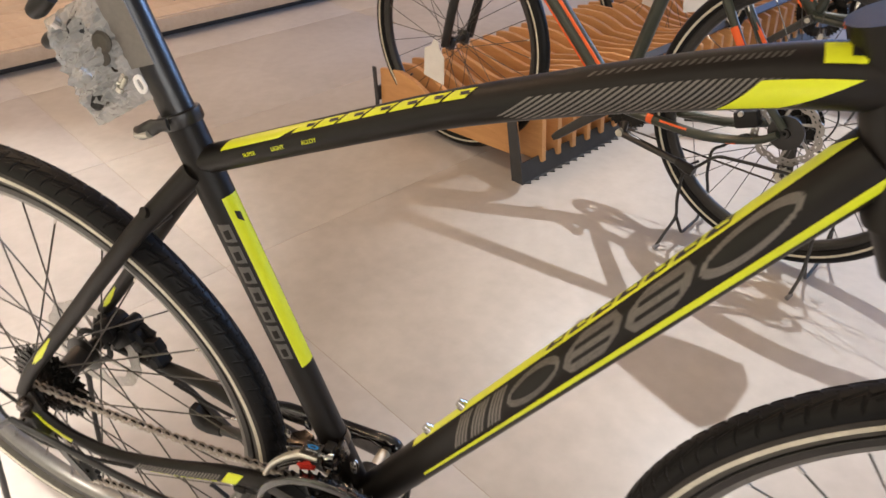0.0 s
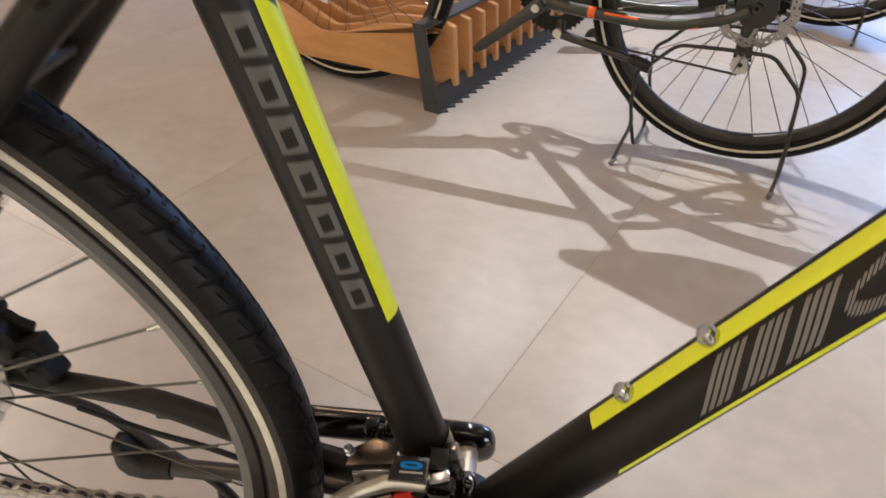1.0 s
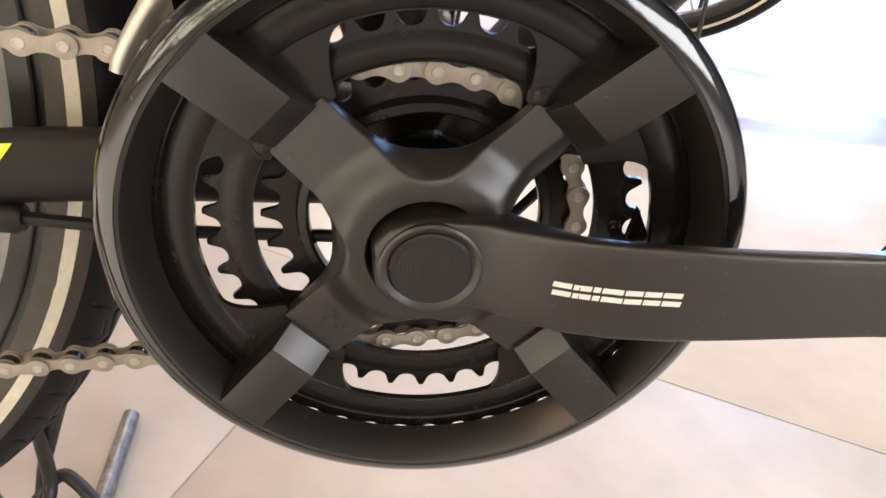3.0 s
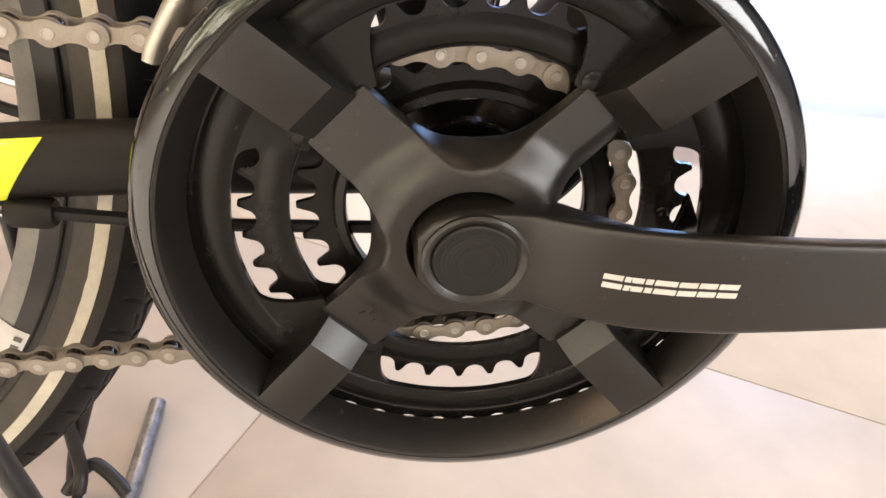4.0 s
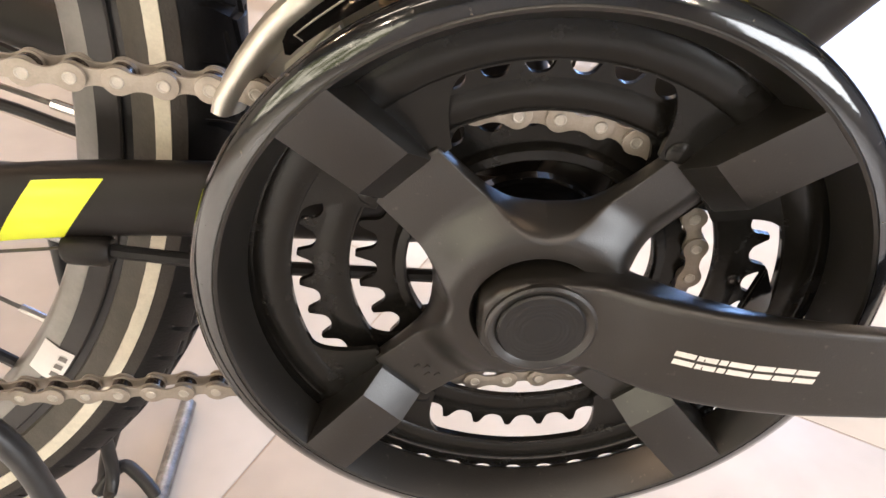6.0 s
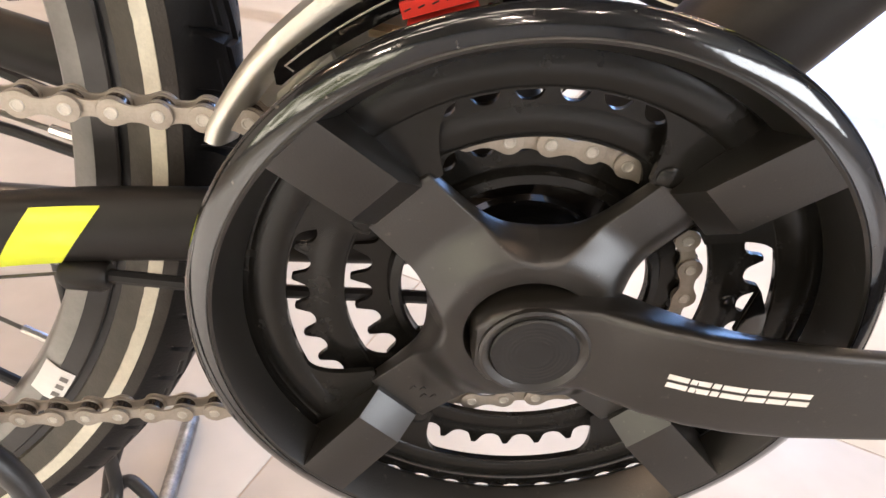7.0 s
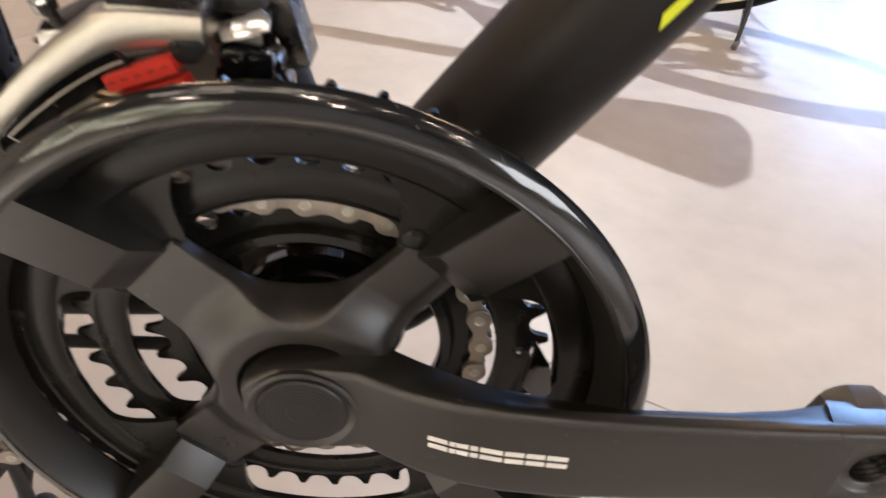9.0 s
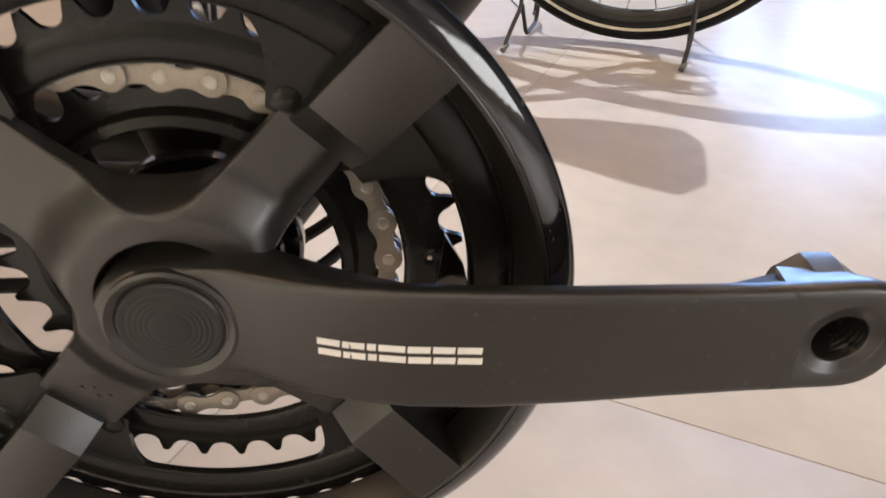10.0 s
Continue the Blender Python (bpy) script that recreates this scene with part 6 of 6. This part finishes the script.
    part("crank_bolt", Shape().cyl(bb + Vector((0, 0.076, 0)), bb + Vector((0, 0.083, 0)), 0.009, 18), BRUSHED, b)
    part("chainring", Shape().ring(lambda a: 0.052, toothed(44, 0.086, 0.0925), -0.050, -0.047, 440, bb), RING_STEEL, b)
    for k in range(5):
        a = k * 2 * math.pi / 5
        part("chainring_arm", Shape().box(bb + Vector((0.036 * math.cos(a), -0.049, 0.036 * math.sin(a))), (0.05, 0.006, 0.016), Euler((0, -a, 0)).to_matrix().to_4x4()), RING_STEEL, b)
    brake_disc(b, ra + Vector((0, 0.052, 0)))
    part("disc_carrier", Shape().lathe([(0.012, 0.049), (0.040, 0.049), (0.040, 0.056), (0.012, 0.058)], 32, ra), PLASTIC, b)
    part("brake_caliper", Shape().box((0.088, 0.056, 0.372), (0.055, 0.032, 0.040), Euler((0, radians(20), 0)).to_matrix().to_4x4()), CABLE, b, "black disc brake caliper", bevel=0.006)
    part("caliper_bolt", Shape().cyl((0.10, 0.07, 0.385), (0.10, 0.078, 0.385), 0.006, 12), BRUSHED, b)
    part("cassette", Shape().lathe([(0.012, -0.056), (0.024, -0.056), (0.055, -0.026), (0.012, -0.022)], 40, ra), RING_STEEL, b)
    part("jockey_wheel", Shape().ring(lambda a: 0.006, toothed(11, 0.019, 0.024), -0.057, -0.050, 110, (0.010, 0, 0.205)), BRUSHED, b)
    part("derailleur_cage", Shape().hull([(0.0, -0.060, 0.33), (0.025, -0.060, 0.33), (0.03, -0.060, 0.20), (-0.012, -0.060, 0.19)], [(0.0, -0.063, 0.33), (0.025, -0.063, 0.33), (0.03, -0.063, 0.20), (-0.012, -0.063, 0.19)]), PLASTIC, b)
    for a, c in (((0.45, -0.049, 0.392), (0.0, -0.049, 0.400)), ((0.45, -0.049, 0.208), (0.012, -0.053, 0.182))):
        part("chain_run", Shape().tube([a, c], 0.0030, 8, flat=0.7), DARK_STEEL, b, "dark steel chain")
    part("brake_cable", Shape().tube(smoothed([(-0.01, -0.06, 0.43), (-0.055, -0.05, 0.42), (-0.075, -0.045, 0.37), (-0.05, -0.05, 0.31), (-0.01, -0.058, 0.30)], 6), 0.0022, 8), CABLE, b)
    ks = part("kickstand", Shape().tube([(0.40, 0.045, 0.268), (0.385, 0.068, 0.248), (0.20, 0.082, 0.222)], [0.012, 0.010, 0.0085], 14), PLASTIC, b, "black kickstand folded up")
    part("rubber_foot", Shape().tube([(0.225, 0.081, 0.226), (0.19, 0.084, 0.218), (0.176, 0.086, 0.214)], [0.011, 0.014, 0.012], 14), CABLE, ks)
    part("kickstand_bolt", Shape().cyl((0.395, 0.055, 0.252), (0.395, 0.080, 0.252), 0.010, 16), BRUSHED, ks)
    # handlebar and stem
    part("stem", Shape().tube([head_t, head_t + Vector((-0.02, 0, 0.06)), head_t + Vector((0.06, 0, 0.10))], 0.016, 14), PLASTIC, b)
    part("handlebar", Shape().tube(smoothed([(0.86, -0.31, 1.02), (0.90, -0.15, 1.0), (0.905, 0, 0.985), (0.90, 0.15, 1.0), (0.86, 0.31, 1.02)], 6), 0.0125, 12), PLASTIC, b)
    for s in (-1, 1):
        part("grip", Shape().tube([(0.878, s * 0.22, 1.010), (0.856, s * 0.325, 1.022)], 0.0165, 14), CABLE, b)
    turn = Matrix.Translation((1.045, 0.085, 0.300)) @ Euler((radians(-8), radians(-14), 0)).to_matrix().to_4x4()
    out = [(-0.046, -0.062), (0.040, -0.066), (0.044, 0.030), (0.016, 0.056), (0.010, 0.075), (-0.010, 0.075), (-0.016, 0.054), (-0.038, 0.034)]
    tag = part("price_tag", Shape().hull([turn @ Vector((x, -0.001, z)) for x, z in out], [turn @ Vector((x, 0.001, z)) for x, z in out]), PAPER, b, "white paper tag on the front hub")
    part("tag_string", Shape().tube([(1.029, 0.064, 0.352), (1.040, 0.084, 0.370)], 0.001, 6), PAPER, tag)
    return b


def placed(u, v, turn=0.0):
    p = U * u + V * v
    a = math.atan2(0.358, -0.934) + radians(turn)
    return Matrix.Translation((p.x, p.y, 0)) @ Matrix.Rotation(a, 4, "Z")


def stand_at(m):
    return wire_stand("bicycle_stand", [
        [(0.176, 0.080, 0.225), (0.131, 0.080, 0.272), (0.040, 0.080, 0.278), (-0.056, 0.080, 0.280), (-0.121, 0.080, 0.214), (-0.128, 0.086, 0.105), (-0.130, 0.100, 0.055), (-0.124, 0.138, 0.006)],
        [(0.176, -0.080, 0.225), (0.131, -0.080, 0.272), (0.040, -0.080, 0.278), (-0.056, -0.080, 0.280), (-0.121, -0.080, 0.214), (-0.128, -0.086, 0.105), (-0.130, -0.100, 0.055), (-0.124, -0.138, 0.006)],
        [(0.176, 0.080, 0.225), (0.204, 0.082, 0.205), (0.205, 0.086, 0.130), (0.194, 0.092, 0.080), (0.205, 0.118, 0.045), (0.213, 0.149, 0.006)],
        [(0.176, -0.080, 0.225), (0.204, -0.082, 0.205), (0.205, -0.086, 0.130), (0.194, -0.092, 0.080), (0.205, -0.118, 0.045), (0.213, -0.149, 0.006)],
        [(0.194, 0.092, 0.080), (0.19, 0.05, 0.012), (0.19, -0.05, 0.012), (0.194, -0.092, 0.080)],
        [(-0.128, 0.088, 0.085), (-0.13, 0.05, 0.012), (-0.13, -0.05, 0.012), (-0.128, -0.088, 0.085)],
    ], [((-0.127, 0.128, 0.014), (-0.123, 0.143, 0.005)), ((0.209, 0.138, 0.014), (0.214, 0.153, 0.005)), ((-0.127, -0.128, 0.014), (-0.123, -0.143, 0.005)), ((0.209, -0.138, 0.014), (0.214, -0.153, 0.005))], m, 0.0042, "black wire stand under a rear wheel of a green bicycle")


M0 = Matrix.Translation((0.507, 1.199, 0)) @ Matrix.Rotation(math.atan2(0.358, -0.934), 4, "Z")
green = green_bicycle(M0)
copy_thing(green, placed(-0.045, 2.42, -2))
copy_thing(green, placed(-0.02, 3.05, -1))
sa = stand_at(M0)
copy_thing(sa, placed(-0.045, 2.42, -2))
copy_thing(sa, placed(-0.02, 3.05, -1))
tagged(copy_thing(sa, Matrix.Translation((-2.52, 2.30, 0.111)) @ Matrix.Rotation(radians(64), 4, "Z")), "black wire stand on the pale oak platform")

# white price board on a thin post in front of the rack
sign = root("price_board", "plain white price board on a thin post before the rack", "sign", pose(0.277, 2.0, 0, 0, 0, 6))
part("board", Shape().box((0, 0, 0.491), (0.215, 0.004, 0.21), Euler((0, radians(-6), 0)).to_matrix().to_4x4()), PAPER, sign, bevel=0.0008)
part("post", Shape().cyl((0, 0.0035, 0), (0, 0.0035, 0.56), 0.0015, 8), STAND, sign)
part("foot", Shape().lathe([(0.0, 0.0), (0.03, 0.0), (0.03, 0.004), (0.0, 0.004)], 20, close=False), STAND, sign)
sign.children[-1].matrix_basis = Matrix.Rotation(radians(90), 4, "X")
